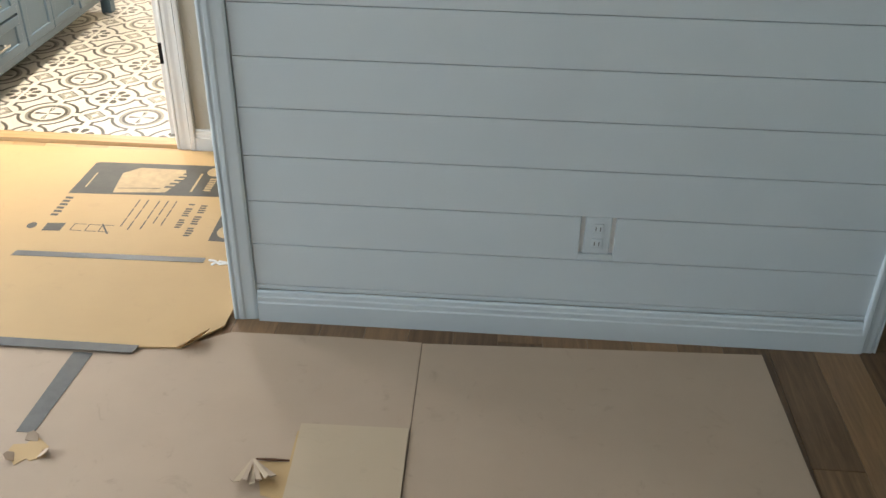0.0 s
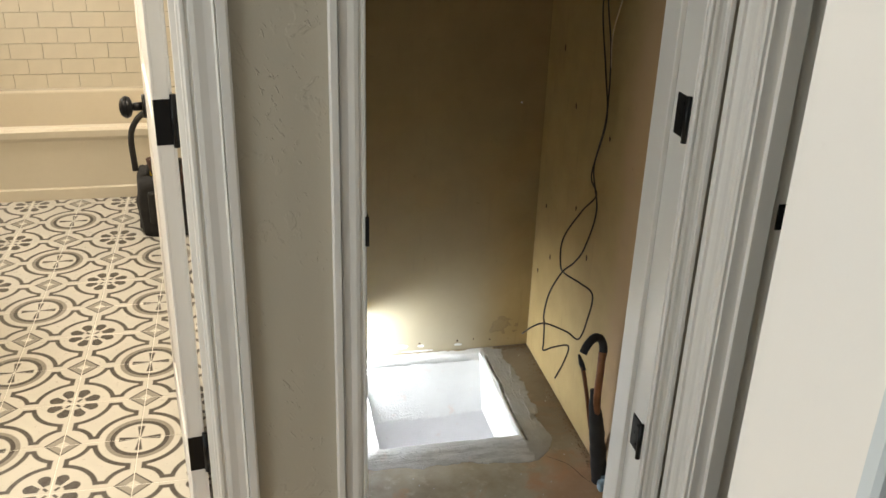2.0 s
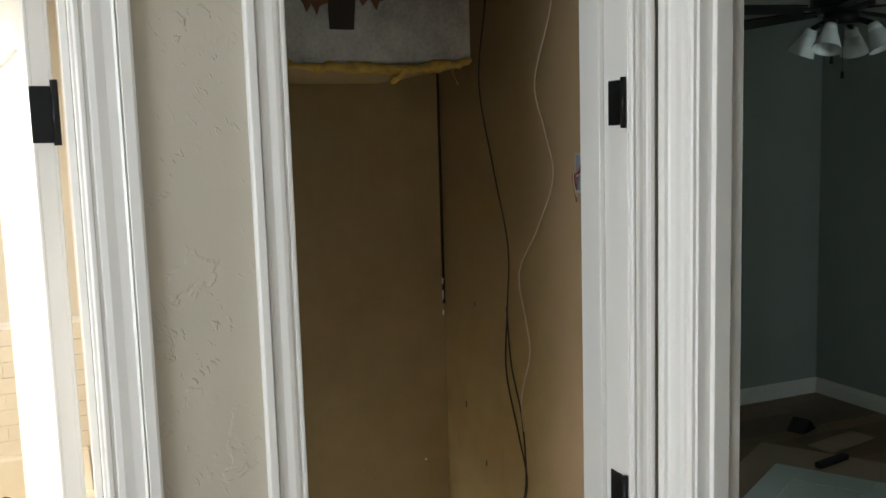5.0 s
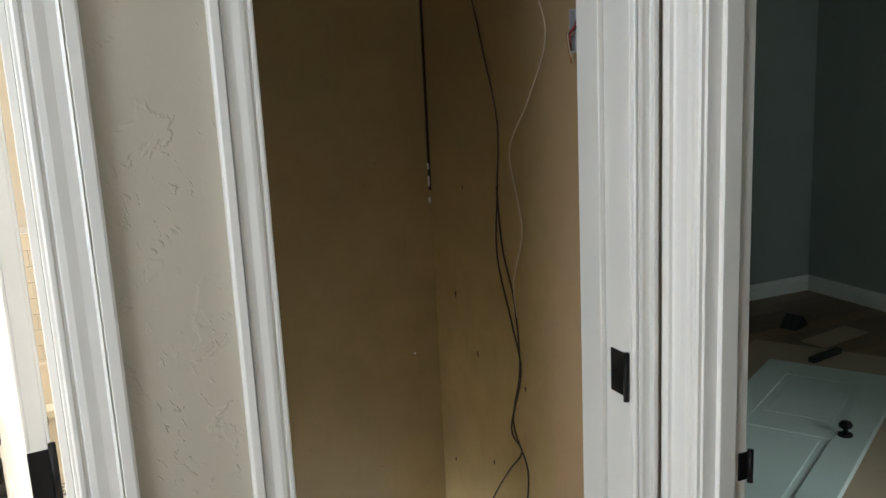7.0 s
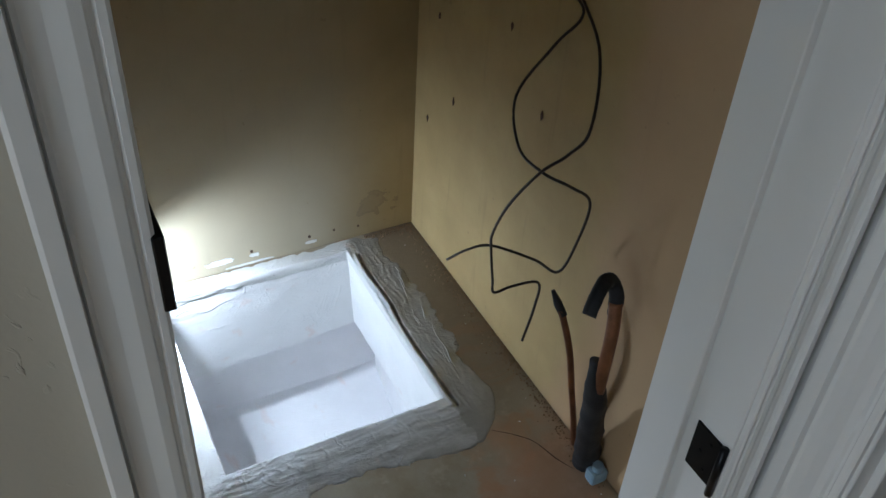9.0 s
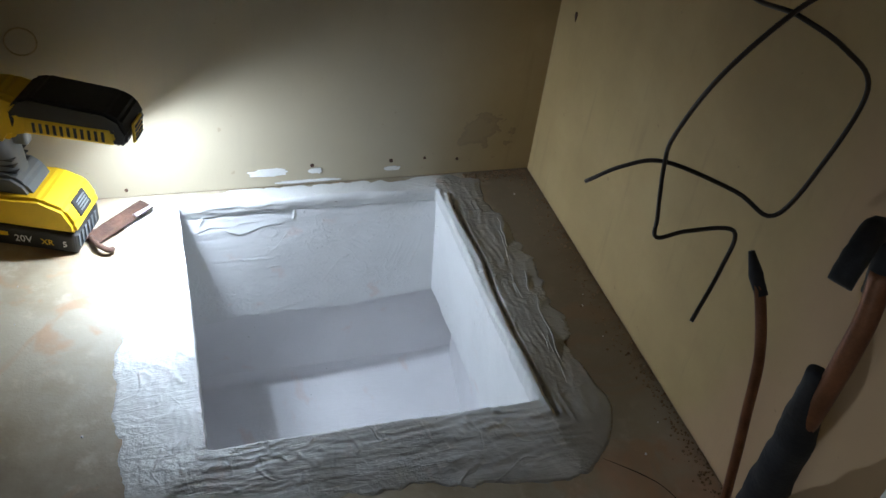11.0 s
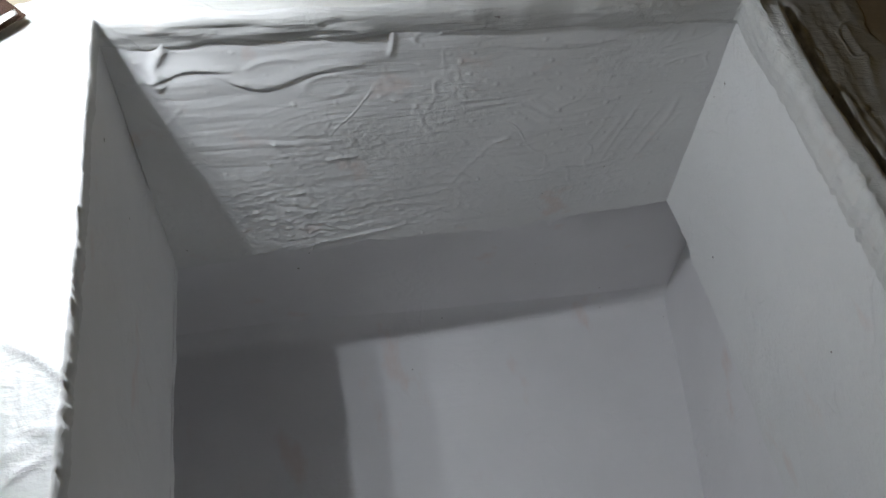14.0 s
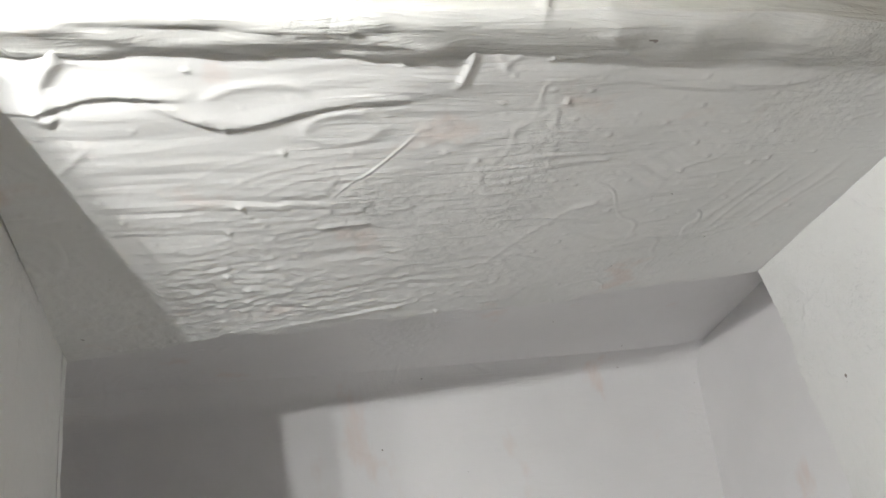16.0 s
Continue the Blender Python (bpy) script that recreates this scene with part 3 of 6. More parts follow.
casing("trim_bedroom_south", DY0 - 0.005, -1, EX0, HEAD + 0.005, 0.036, "x", WT)


def jamb(name, boxes, label):
    bm = bmesh.new()
    for b in boxes:
        box(bm, *b, bev=0.0015)
    return solid(name, bm, M["trim"], label, "structure", "structure")


JB = "white painted door jamb with stop"
jamb("door_1_frame", [(BX0 - 0.015, BX0, NY0 - 0.002, NY1 + 0.004, 0, HEAD), (BX1, BX1 + 0.015, NY0 - 0.002, NY1 + 0.004, 0, HEAD),
                      (BX0, BX0 + 0.012, 3.22, 3.255, 0, HEAD), (BX1 - 0.012, BX1, 3.22, 3.255, 0, HEAD), (BX0, BX1, NY0 - 0.002, NY1 + 0.004, HEAD, HEAD + 0.015)], JB)
JY = NY1 + 0.036
jamb("door_2_frame", [(CX0 - 0.015, CX0, NY0 - 0.002, NY1 - 0.002, 0.004, HEAD), (CX1, CX1 + 0.015, NY0 - 0.002, JY, 0.004, HEAD),
                      (CX1 - 0.012, CX1, 3.268, JY - 0.002, 0.004, HEAD), (CX0 - 0.015, CX1 + 0.015, NY0 - 0.002, JY, HEAD, HEAD + 0.015)], JB)
jamb("door_3_frame", [(EX0 - 0.002, EX1 + 0.004, DY1, DY1 + 0.015, 0, HEAD), (EX0 - 0.002, EX1 + 0.004, DY0 - 0.015, DY0, 0, HEAD),
                      (-0.145, -0.11, DY1 - 0.012, DY1, 0, HEAD), (EX0 - 0.002, EX1 + 0.004, DY0, DY1, HEAD, HEAD + 0.015)], JB)
jamb("trim_partition_end", [(PX, PX + 0.012, PY0 + 0.004, PY1, 0.0, H)], "white painted flat end of the partition")


def base_profile(bm, length, h, d, m):
    pr = [(0, 0), (0, 1), (0.62, 1), (0.66, 0.8), (0.8, 0.8), (0.84, 0.62), (0.95, 0.55), (1, 0.3), (1, 0)]
    prism(bm, [(-d * b, h * a) for a, b in pr], 0, length, m)


def baseboard(name, x0, x1, y, h, material, label, axis="x", sign=1):
    bm = bmesh.new()
    if axis == "x":
        m = Matrix.Translation((x0, y, 0)) @ Matrix(((0, 0, 1, 0), (sign, 0, 0, 0), (0, 1, 0, 0), (0, 0, 0, 1)))
    else:
        m = Matrix.Translation((y, x0, 0)) @ Matrix(((sign, 0, 0, 0), (0, 0, 1, 0), (0, 1, 0, 0), (0, 0, 0, 1)))
    base_profile(bm, x1 - x0, h, 0.016, m)
    return solid(name, bm, material, label, "structure", "structure")


baseboard("baseboard_hall", BX1 + 0.082, CX0 - 0.06, NY0, 0.085, M["trim"], "white moulded baseboard between two door casings")
baseboard("baseboard_hall_west", -4.6, BX0 - 0.067, NY0, 0.085, M["trim"], "white moulded baseboard")
baseboard("baseboard_shiplap", -0.558, 1.118, PY0 + 0.001, 0.1, M["ship"], "pale blue painted baseboard under shiplap boards")
baseboard("baseboard_bedroom_north", EX1 + 0.006, 3.36, 6.3, 0.1, M["trim"], "white baseboard in the bedroom")
baseboard("baseboard_bedroom_east", 0.4, 6.284, 3.36, 0.1, M["trim"], "white baseboard in the bedroom", "y")

# the corner casing of the partition and the casing of the next opening, painted like the shiplap
bm = bmesh.new()
corner = [(0, 0), (0, 0.7), (0.05, 0.95), (0.12, 1.0), (0.18, 0.8), (0.22, 0.8), (0.28, 0.95), (0.42, 0.95), (0.5, 0.78), (0.9, 0.7), (1, 0.55), (1, 0)]
prism(bm, [(0.07 * a, -0.018 * b) for a, b in corner], 0, H, Matrix.Translation((PX - 0.004, PY0 + 0.004, 0)))
solid("trim_partition_corner", bm, M["ship"], "pale blue painted corner casing of the partition", "structure", "structure")
bm = bmesh.new()
trim_profile(bm, 2.06, 0.056, 0.018, Matrix.Translation((1.172, PY0 + 0.004, 0)) @ Matrix.Diagonal((-1, 1, 1, 1)))
solid("trim_next_opening", bm, M["ship"], "pale blue painted casing of the next opening", "structure", "structure")

# shiplap: boards with an open groove, laid on the partition
ship = tagged(new("shiplap_cladding"), "pale blue-grey painted shiplap boards with narrow open grooves", "wall cladding", "", "structure")
ship.matrix_basis = pose(0, PY0, 0)
zb = [0.1015, 0.117] + [0.117 + 0.1333 * k for k in range(1, 19)]
for a, b in zip(zb, zb[1:]):
    if a >= H:
        break
    b = min(b, H)
    bm = bmesh.new()
    if a < 0.3 < b or a < 0.383 < b:
        box(bm, -0.559, 0.325, PY0, PY0 + 0.012, a + 0.001, b - 0.001, 0.0008)
        box(bm, 0.417, 1.118, PY0, PY0 + 0.012, a + 0.001, b - 0.001, 0.0008)
        zl, zh = max(a + 0.0015, 0.0), min(b - 0.0015, 0.271)
        if zh > zl + 0.005:
            box(bm, 0.3255, 0.4165, PY0, PY0 + 0.012, zl, zh, 0.0008)
        zl, zh = max(a + 0.0015, 0.384), b - 0.0015
        if zh > zl + 0.005:
            box(bm, 0.3255, 0.4165, PY0, PY0 + 0.012, zl, zh, 0.0008)
    else:
        box(bm, -0.559, 1.118, PY0, PY0 + 0.012, a + 0.001, b - 0.001, 0.0008)
    part("board", bm, M["ship"], ship)

# closet floor with the mouth of the pit
bm = bmesh.new()
ring_o = [(CL, 3.225), (CR, 3.225), (CR, CB + 0.02), (CL, CB + 0.02)]
ring_i = [(HX0 - 0.012, HY0 - 0.012), (HX1 + 0.012, HY0 - 0.012), (HX1 + 0.012, HY1 + 0.012), (HX0 - 0.012, HY1 + 0.012)]
vs = [[[bm.verts.new((x, y, z)) for x, y in r] for z in (-0.03, 0.0)] for r in (ring_o, ring_i)]
for k in range(4):
    q = (k + 1) % 4
    for z in (0, 1):
        bm.faces.new((vs[0][z][k], vs[0][z][q], vs[1][z][q], vs[1][z][k]))
    for r in (0, 1):
        bm.faces.new((vs[r][0][k], vs[r][0][q], vs[r][1][q], vs[r][1][k]))
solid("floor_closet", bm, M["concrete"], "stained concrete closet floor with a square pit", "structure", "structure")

# ---------------------------------------------------------------- the pit and its coating


def rumple(me, amp, scale, keep=None):
    """Push vertices along their normals by noise."""
    bm = bmesh.new()
    bm.from_mesh(me)
    bm.normal_update()
    for v in bm.verts:
        k = 1.0 if keep is None else keep(v.co)
        v.co += v.normal * amp * k * (noise.noise(v.co * scale) + 0.5 * noise.noise(v.co * scale * 2.7) + 0.35 * noise.noise(v.co * scale * 4.1))
    bm.to_mesh(me)
    bm.free()


def sheet(bm, p00, p10, p11, p01, nu, nv):
    """A grid between four corners."""
    a, b, c, d = (Vector(p) for p in (p00, p10, p11, p01))
    g = [[bm.verts.new((a * (1 - u) + b * u) * (1 - v) + (d * (1 - u) + c * u) * v) for u in (i / nu for i in range(nu + 1))] for v in (j / nv for j in range(nv + 1))]
    for j in range(nv):
        for i in range(nu):
            f = bm.faces.new((g[j][i], g[j][i + 1], g[j + 1][i + 1], g[j + 1][i]))
            f.smooth = True
    return g


def wave(a, s, k):
    return a * (noise.noise(Vector((s * 9.0, k, 0))) + 0.6 * noise.noise(Vector((s * 23.0, k + 5, 0))) + 0.3 * noise.noise(Vector((s * 60.0, k + 9, 0))))


pit = tagged(new("pit_lining"), "square floor pit coated thickly in white sealant, crumpled at its rim", "floor pit", "", "structure")
pit.matrix_basis = pose(HX0, HY0, PIT)
# upper walls: mouth to lip; the lip's edge wanders
top = [(HX0, HY1), (HX1, HY1), (HX1, HY0), (HX0, HY0)]
low = [(HX0 + 0.012, HY1 + 0.0), (HX1 + 0.024, HY1 + 0.028), (HX1 + 0.03, HY0 - 0.01), (HX0 + 0.006, HY0 - 0.006)]
names = ("back", "right", "front", "left")


def near_line(X, Z, pts):
    """Distance of every point to a bent line, and how far along it the nearest place lies (0 to 1)."""
    best, at, run, tot = np.full(X.shape, 9.0), np.zeros(X.shape), 0.0, 0.0
    P = [np.array((p.x, p.y)) for p in spline([(*p, 0) for p in pts], 6)]
    tot = sum(np.linalg.norm(b - a) for a, b in zip(P, P[1:]))
    for a, b in zip(P, P[1:]):
        d = b - a
        L = max(np.linalg.norm(d), 1e-9)
        t = np.clip(((X - a[0]) * d[0] + (Z - a[1]) * d[1]) / (L * L), 0, 1)
        r = np.hypot(X - a[0] - t * d[0], Z - a[1] - t * d[1])
        m = r < best
        best[m], at[m] = r[m], ((run + t * L) / tot)[m]
        run += L
    return best, at


def ridge(X, Z, pts, w, h):
    r, a = near_line(X, Z, pts)
    return h * np.exp(-(r / w) ** 2) * np.clip(6 * a, 0, 1) * np.clip(6 * (1 - a), 0, 1)


def sag(X, Z, pts, w, h):
    """A run of coating that hangs full over a bent lower edge."""
    r, a = near_line(X, Z, pts)
    lower = np.interp(X, [p[0] for p in pts], [p[1] for p in pts])
    full = np.where(Z > lower, np.exp(-(r / w) ** 2), np.exp(-(r / 0.0009) ** 2))
    return h * full * np.clip(5 * a, 0, 1) * np.clip(5 * (1 - a), 0, 1)


def blot(X, Z, x, z, rx, rz):
    return np.exp(-((X - x) / rx) ** 2 - ((Z - z) / rz) ** 2)


def field(X, Z, sx, sz, k):
    return np.array([noise.noise(Vector((x * sx, z * sz, k))) for x, z in zip(X.ravel(), Z.ravel())]).reshape(X.shape)


def back_relief(X, Z):
    """How far the coating of the back wall stands out: brush lines, blisters, sags, folds."""
    wob = field(X, Z, 22, 30, 1.5)
    Zb = Z + 0.012 * wob + 0.05 * (X + 0.55) * np.clip(wob, -0.6, 0.6)
    d = 0.0007 * wob
    brush = field(X, Zb, 14, 190, 3.0) + 0.6 * field(X, Zb, 26, 420, 7.0)
    d += 0.00034 * brush * (0.35 + 0.9 * np.clip(field(X, Z, 11, 16, 9.0) + 0.45, 0, 1)) * np.clip((-0.34 - X) / 0.1, 0.25, 1)
    bl = np.clip(field(X, Z, 190, 300, 5.0), 0, 1) + 0.6 * np.clip(field(X, Z, 90, 150, 6.0), 0, 1)
    d += 0.0012 * bl * np.clip(blot(X, Z, -0.655, -0.185, 0.05, 0.04) + 0.55 * blot(X, Z, -0.57, -0.205, 0.07, 0.025) + 0.4 * blot(X, Z, -0.63, -0.115, 0.05, 0.016) + 0.06, 0, 1)
    d += 0.0026 * np.clip(field(X, Z, 260, 260, 11.0) - 0.5, 0, 1)
    e, d = d, 0.0
    d += 0.0026 * blot(X, Z, -0.70, -0.048, 0.03, 0.008) + 0.0016 * blot(X, Z, -0.56, -0.03, 0.05, 0.007)
    d += sag(X, Z, [(-0.752, -0.042), (-0.73, -0.045), (-0.715, -0.041), (-0.70, -0.037), (-0.672, -0.041)], 0.007, 0.0032)
    d += ridge(X, Z, [(-0.712, -0.008), (-0.717, -0.022), (-0.722, -0.034), (-0.718, -0.044)], 0.0035, 0.0052)
    d += ridge(X, Z, [(-0.726, -0.043), (-0.721, -0.049), (-0.719, -0.051)], 0.004, 0.004)
    d += sag(X, Z, [(-0.69, -0.04), (-0.676, -0.05), (-0.662, -0.056), (-0.648, -0.053), (-0.632, -0.046), (-0.61, -0.042), (-0.585, -0.04)], 0.008, 0.0034)
    d += ridge(X, Z, [(-0.672, -0.042), (-0.66, -0.034), (-0.642, -0.032), (-0.632, -0.039)], 0.0022, 0.0016)
    a = np.hypot((X + 0.619) / 0.0155, (Z + 0.058) / 0.0095)
    d += 0.0022 * np.exp(-((a - 1) / 0.24) ** 2) * (0.6 + 0.5 * field(X, Z, 90, 90, 13.0)) + 0.0008 * (a < 1)
    d += ridge(X, Z, [(-0.5795, -0.006), (-0.578, -0.02), (-0.580, -0.036)], 0.0016, 0.0034)
    d += ridge(X, Z, [(-0.571, -0.012), (-0.562, -0.026)], 0.0013, 0.0014) + ridge(X, Z, [(-0.560, -0.014), (-0.566, -0.024)], 0.0013, 0.0012)
    d += ridge(X, Z, [(-0.623, -0.131), (-0.611, -0.1295), (-0.597, -0.129)], 0.0017, 0.0022)
    d += ridge(X, Z, [(-0.487, -0.124), (-0.5, -0.1295), (-0.508, -0.142), (-0.519, -0.158), (-0.529, -0.176), (-0.535, -0.187)], 0.0011, 0.0012)
    d += ridge(X, Z, [(-0.487, -0.123), (-0.493, -0.126), (-0.5, -0.129)], 0.0021, 0.0019)
    d += ridge(X, Z, [(-0.645, -0.232), (-0.61, -0.226), (-0.58, -0.222), (-0.555, -0.217)], 0.0013, 0.0022)
    d += ridge(X, Z, [(-0.738, -0.07), (-0.725, -0.083), (-0.708, -0.064)], 0.0013, 0.0012)
    for x, z in ((-0.40, -0.012), (-0.404, -0.02), (-0.392, -0.028), (-0.378, -0.022), (-0.386, -0.014)):
        d += ridge(X, Z, [(-0.383, -0.006), ((x - 0.383) / 2 + 0.001, z / 2 - 0.005), (x, z - 0.012)], 0.0016, 0.0021)
    d += sag(X, Z, [(-0.52, -0.03), (-0.48, -0.036), (-0.44, -0.034), (-0.41, -0.022), (-0.39, -0.01)], 0.009, 0.0018)
    for q in range(7):
        x = -0.425 + 0.0095 * q
        d += ridge(X, Z, [(x + 0.012, -0.09 - 0.006 * (q * 3 % 5)), (x + 0.006 + 0.003 * (q % 2), -0.125), (x - 0.004, -0.155 - 0.008 * (q % 3))], 0.0014 + 0.001 * (q % 2), 0.0005 + 0.0004 * (q % 3))
    for q in range(6):
        r = 0.03 + 0.006 * q
        d += ridge(X, Z, [(-0.60 + r * math.cos(u) * 1.6 + 0.004 * math.sin(3 * q), -0.115 + r * math.sin(u) * 0.8) for u in (1.2 + 0.2 * (q % 3), 1.7, 2.2, 2.6 + 0.2 * (q % 2))], 0.001, 0.0004 + 0.0003 * (q % 2))
    return 1.15 * e + 0.33 * d


for i in range(4):
    j = (i + 1) % 4
    bm = bmesh.new()
    nu, nv = (330, 210) if i == 0 else (120, 70)
    ext = 0.009 * (1 if i == 3 else -1) if i in (1, 3) else 0.0
    g = sheet(bm, (top[i][0], top[i][1] - ext, 0.004), (top[j][0], top[j][1] + ext, 0.004), (low[j][0], low[j][1] + ext, LIP), (low[i][0], low[i][1] - ext, LIP), nu, nv)
    for r_, row in enumerate(g):
        for c_, v in enumerate(row):
            u = c_ / nu
            k = (r_ / nv) ** 6
            droop = 0.004 * math.sin(u * math.pi * 2.2 + i) + 0.6 * wave(0.012, u + i * 3, 2.0)
            v.co.z += k * droop * min(1, 8 * u, 8 * (1 - u))
    if i == 0:
        X = np.array([[v.co.x for v in row] for row in g])
        Z = np.array([[v.co.z for v in row] for row in g])
        D = back_relief(X, Z)
        for r_, row in enumerate(g):
            for c_, v in enumerate(row):
                v.co.y -= D[r_, c_]
    me = finish("pit_wall", bm, M["plaster_back"] if i == 0 else M["plaster"], True)
    if i:
        rumple(me, 0.0022, 17, lambda co: 0.55)
    ob = new("pit_wall", me)
    ob.parent = pit
    ob.matrix_parent_inverse = pit.matrix_basis.inverted()
# the wider chamber under the lip: ledge underside, side walls, floor
C0, C1, C1F, D0, D1 = HX0 - 0.10, -0.258, -0.338, HY0 - 0.06, 4.212
bm = bmesh.new()
seg = [((C0, D1), (C1, D1)), ((C1, D1), (C1F, D0)), ((C1F, D0), (C0, D0)), ((C0, D0), (C0, D1))]
for a, b in seg:
    sheet(bm, (*a, LIP + 0.004), (*b, LIP + 0.004), (*b, PIT), (*a, PIT), 24, 10)
for i, (a, b) in enumerate(seg):
    j = (i + 1) % 4
    sheet(bm, (*low[i], LIP + 0.012), (*low[j], LIP + 0.012), (*b, LIP + 0.006), (*a, LIP + 0.006), 24, 3)
M["smooth_coat"] = plaster("smooth_white_coating", (0.8, 0.79, 0.795), 0.001)
part("chamber_wall", bm, M["smooth_coat"], pit, "smooth white chamber below the lip", True)
bm = bmesh.new()
g = sheet(bm, (C0, D0, PIT), (C1, D0, PIT), (C1, D1, PIT), (C0, D1, PIT), 90, 90)
for row in g:
    for v in row:
        d = max(0.0, 0.02 - min(v.co.x - C0, D1 - v.co.y, v.co.y - D0)) / 0.02
        v.co.z += 0.02 * (1 - math.sqrt(max(0.0, 1 - d * d)))
        v.co.z += 0.006 * noise.noise(v.co * 6) + 0.012 * max(0, (v.co.x + 0.33) / 0.08) ** 2
part("pit_floor", bm, M["smooth_coat"], pit, "smooth white pit floor", True)

# the smeared collar round the mouth, ragged outside
bm = bmesh.new()
N, K, SK = 1000, 44, 14
cx, cy = (HX0 + HX1) / 2, (HY0 + HY1) / 2
rows = []
outer = [(-0.83, 3.62), (-0.55, 3.605), (-0.33, 3.585), (-0.272, 3.66), (-0.268, 3.80), (-0.262, 4.0), (-0.285, 4.12), (-0.30, 4.176), (-0.55, 4.183), (-0.80, 4.17), (-0.815, 4.05), (-0.835, 3.9), (-0.842, 3.75)]
ring = spline([(*p, 0) for p in outer + outer[:1]], 12)
ang = np.array([math.atan2(p.y - cy, p.x - cx) for p in ring[:-1]])
rad = np.array([math.hypot(p.x - cx, p.y - cy) for p in ring[:-1]])
o = np.argsort(ang)
ang, rad = ang[o], rad[o]
for i in range(N):
    th = -math.pi + 2 * math.pi * i / N
    c, s = math.cos(th), math.sin(th)
    # the mouth's own outline, seen along th
    rx = ((HX1 - cx) if c > 0 else (cx - HX0)) / max(abs(c), 1e-6)
    ry = ((HY1 - cy) if s > 0 else (cy - HY0)) / max(abs(s), 1e-6)
    ri = min(rx, ry) - 0.004 + 0.0012 * noise.noise(Vector((th * 7.0, 7.0, 0))) + (0.0016 * noise.noise(Vector((th * 40.0, 9.0, 0))) if s < 0.6 or abs(c) > 0.75 else 0.0)
    ro = float(np.interp(th, ang, rad, period=2 * math.pi)) + 0.017 * noise.noise(Vector((th * 5.0, 3.0, 0))) + 0.009 * noise.noise(Vector((th * 17.0, 8.0, 0))) + 0.0025 * noise.noise(Vector((th * 70.0, 9.0, 0)))
    ro = max(ro, ri + 0.02)
    along_ = cx + c * ri if ry < rx else cy + s * ri
    row = []
    for q in range(SK):
        u = q / SK
        z_ = -0.026 + 0.029 * u
        a_ = 0.010 * (1 - u) ** 1.9
        crease = (1 - abs(noise.noise(Vector((along_ * 16 + th, z_ * 120 + 1.3 * noise.noise(Vector((along_ * 22, th, 3))), 5.0))))) ** 5
        a_ += (0.0007 * noise.noise(Vector((along_ * 34, z_ * 90, 2.0))) - 0.0016 * crease - 0.0012 * max(0, noise.noise(Vector((along_ * 55, z_ * 25, 9.0))) - 0.25)) * min(1, 2.5 * u + 0.15)
        row.append(bm.verts.new((cx + c * (ri + a_), cy + s * (ri + a_), z_)))
    for k in range(K + 1):
        f = (k + 0.4) / (K + 0.4)
        r = ri + (ro - ri) * f
        x, y = cx + c * r, min(cy + s * r, CB - 0.002)
        p = Vector((x, y, 0))
        out = max(HX0 - x, x - HX1, HY0 - y, y - HY1)
        along_ = y if max(HX0 - x, x - HX1) > max(HY0 - y, y - HY1) else x
        hgt = 0.0005 + 0.0082 * (1 - f) ** 0.9 + 0.0035 * noise.noise(p * 16) * (1 - f)
        # folds that run along the rim, finer creases, loose wrinkles
        w1 = noise.noise(Vector((out * 95 + 1.6 * noise.noise(p * 14), along_ * 5, 2.0)))
        w2 = noise.noise(Vector((out * 230 + 1.2 * noise.noise(p * 30), along_ * 14, 6.0)))
        loose = abs(noise.noise(Vector((x * 24.0, y * 24.0, 4.0)))) + 0.6 * abs(noise.noise(Vector((x * 60.0, y * 60.0, 8.0))))
        side = 1.0 if x > HX1 or y < HY0 else 0.45
        hgt += side * (0.0009 * (1 - abs(w1)) ** 4 + 0.0006 * (1 - abs(w2)) ** 5) * min(1, 3 * (1 - f)) + 0.006 * max(0, 0.2 - loose) * (0.3 + 1.1 * (1 - f))
        # the open groove beside the east rim
        if x > HX1 and HY0 - 0.02 < y < HY1 - 0.02:
            gx = -0.338 + wave(0.006, y * 0.7, 2.5) + 0.012 * (y - 3.9)
            hgt -= 0.0075 * math.exp(-((x - gx) / 0.0019) ** 2)
            hgt += 0.0025 * math.exp(-((x - gx + 0.007) / 0.004) ** 2)
        if k == K:
            hgt = 0.0
        row.append(bm.verts.new((x, y, max(hgt, 0.0004) if k < K else 0.0)))
    rows.append(row)
for i in range(N):
    a, b = rows[i], rows[(i + 1) % N]
    for k in range(K + SK):
        f = bm.faces.new((a[k], b[k], b[k + 1], a[k + 1]))
        f.smooth = True
part("collar", bm, M["mortar"], pit, "off-white smeared sealant collar with crumpled folds", True)

rf = random.Random(21)


def fold(bm, pts, r):
    tube(bm, pts, r, 6, 4, (r * 0.15,) + (r,) * (len(pts) - 2) + (r * 0.15,))


# folds that run along the collar's right side, and the open brown groove between rim and floor
for k in range(16):
    bm = bmesh.new()
    x, y, ln = rf.uniform(-0.335, -0.285), rf.uniform(3.68, 4.02), rf.uniform(0.04, 0.13)
    fold(bm, [(x + wave(0.006, s * 0.5 + k, 4.0) + 0.01 * s, y + ln * s, 0.0042) for s in (0, 0.2, 0.4, 0.6, 0.8, 1)], rf.uniform(0.0007, 0.0013))
    part("coating_fold", bm, M["mortar"], pit, "", True)
bm = bmesh.new()
pts = [(-0.338 + wave(0.006, y * 0.7, 2.5) + 0.012 * (y - 3.9), y, 0.0006) for y in np.linspace(3.69, 4.1, 40)]
tube(bm, pts, 0.003, 6, 2, tuple(max(0.0006, 0.0018 + 0.002 * noise.noise(Vector((k * 0.45, 2, 0)))) for k in range(40)))
part("groove", bm, M["groove"], pit, "open brown groove in the coating", True)

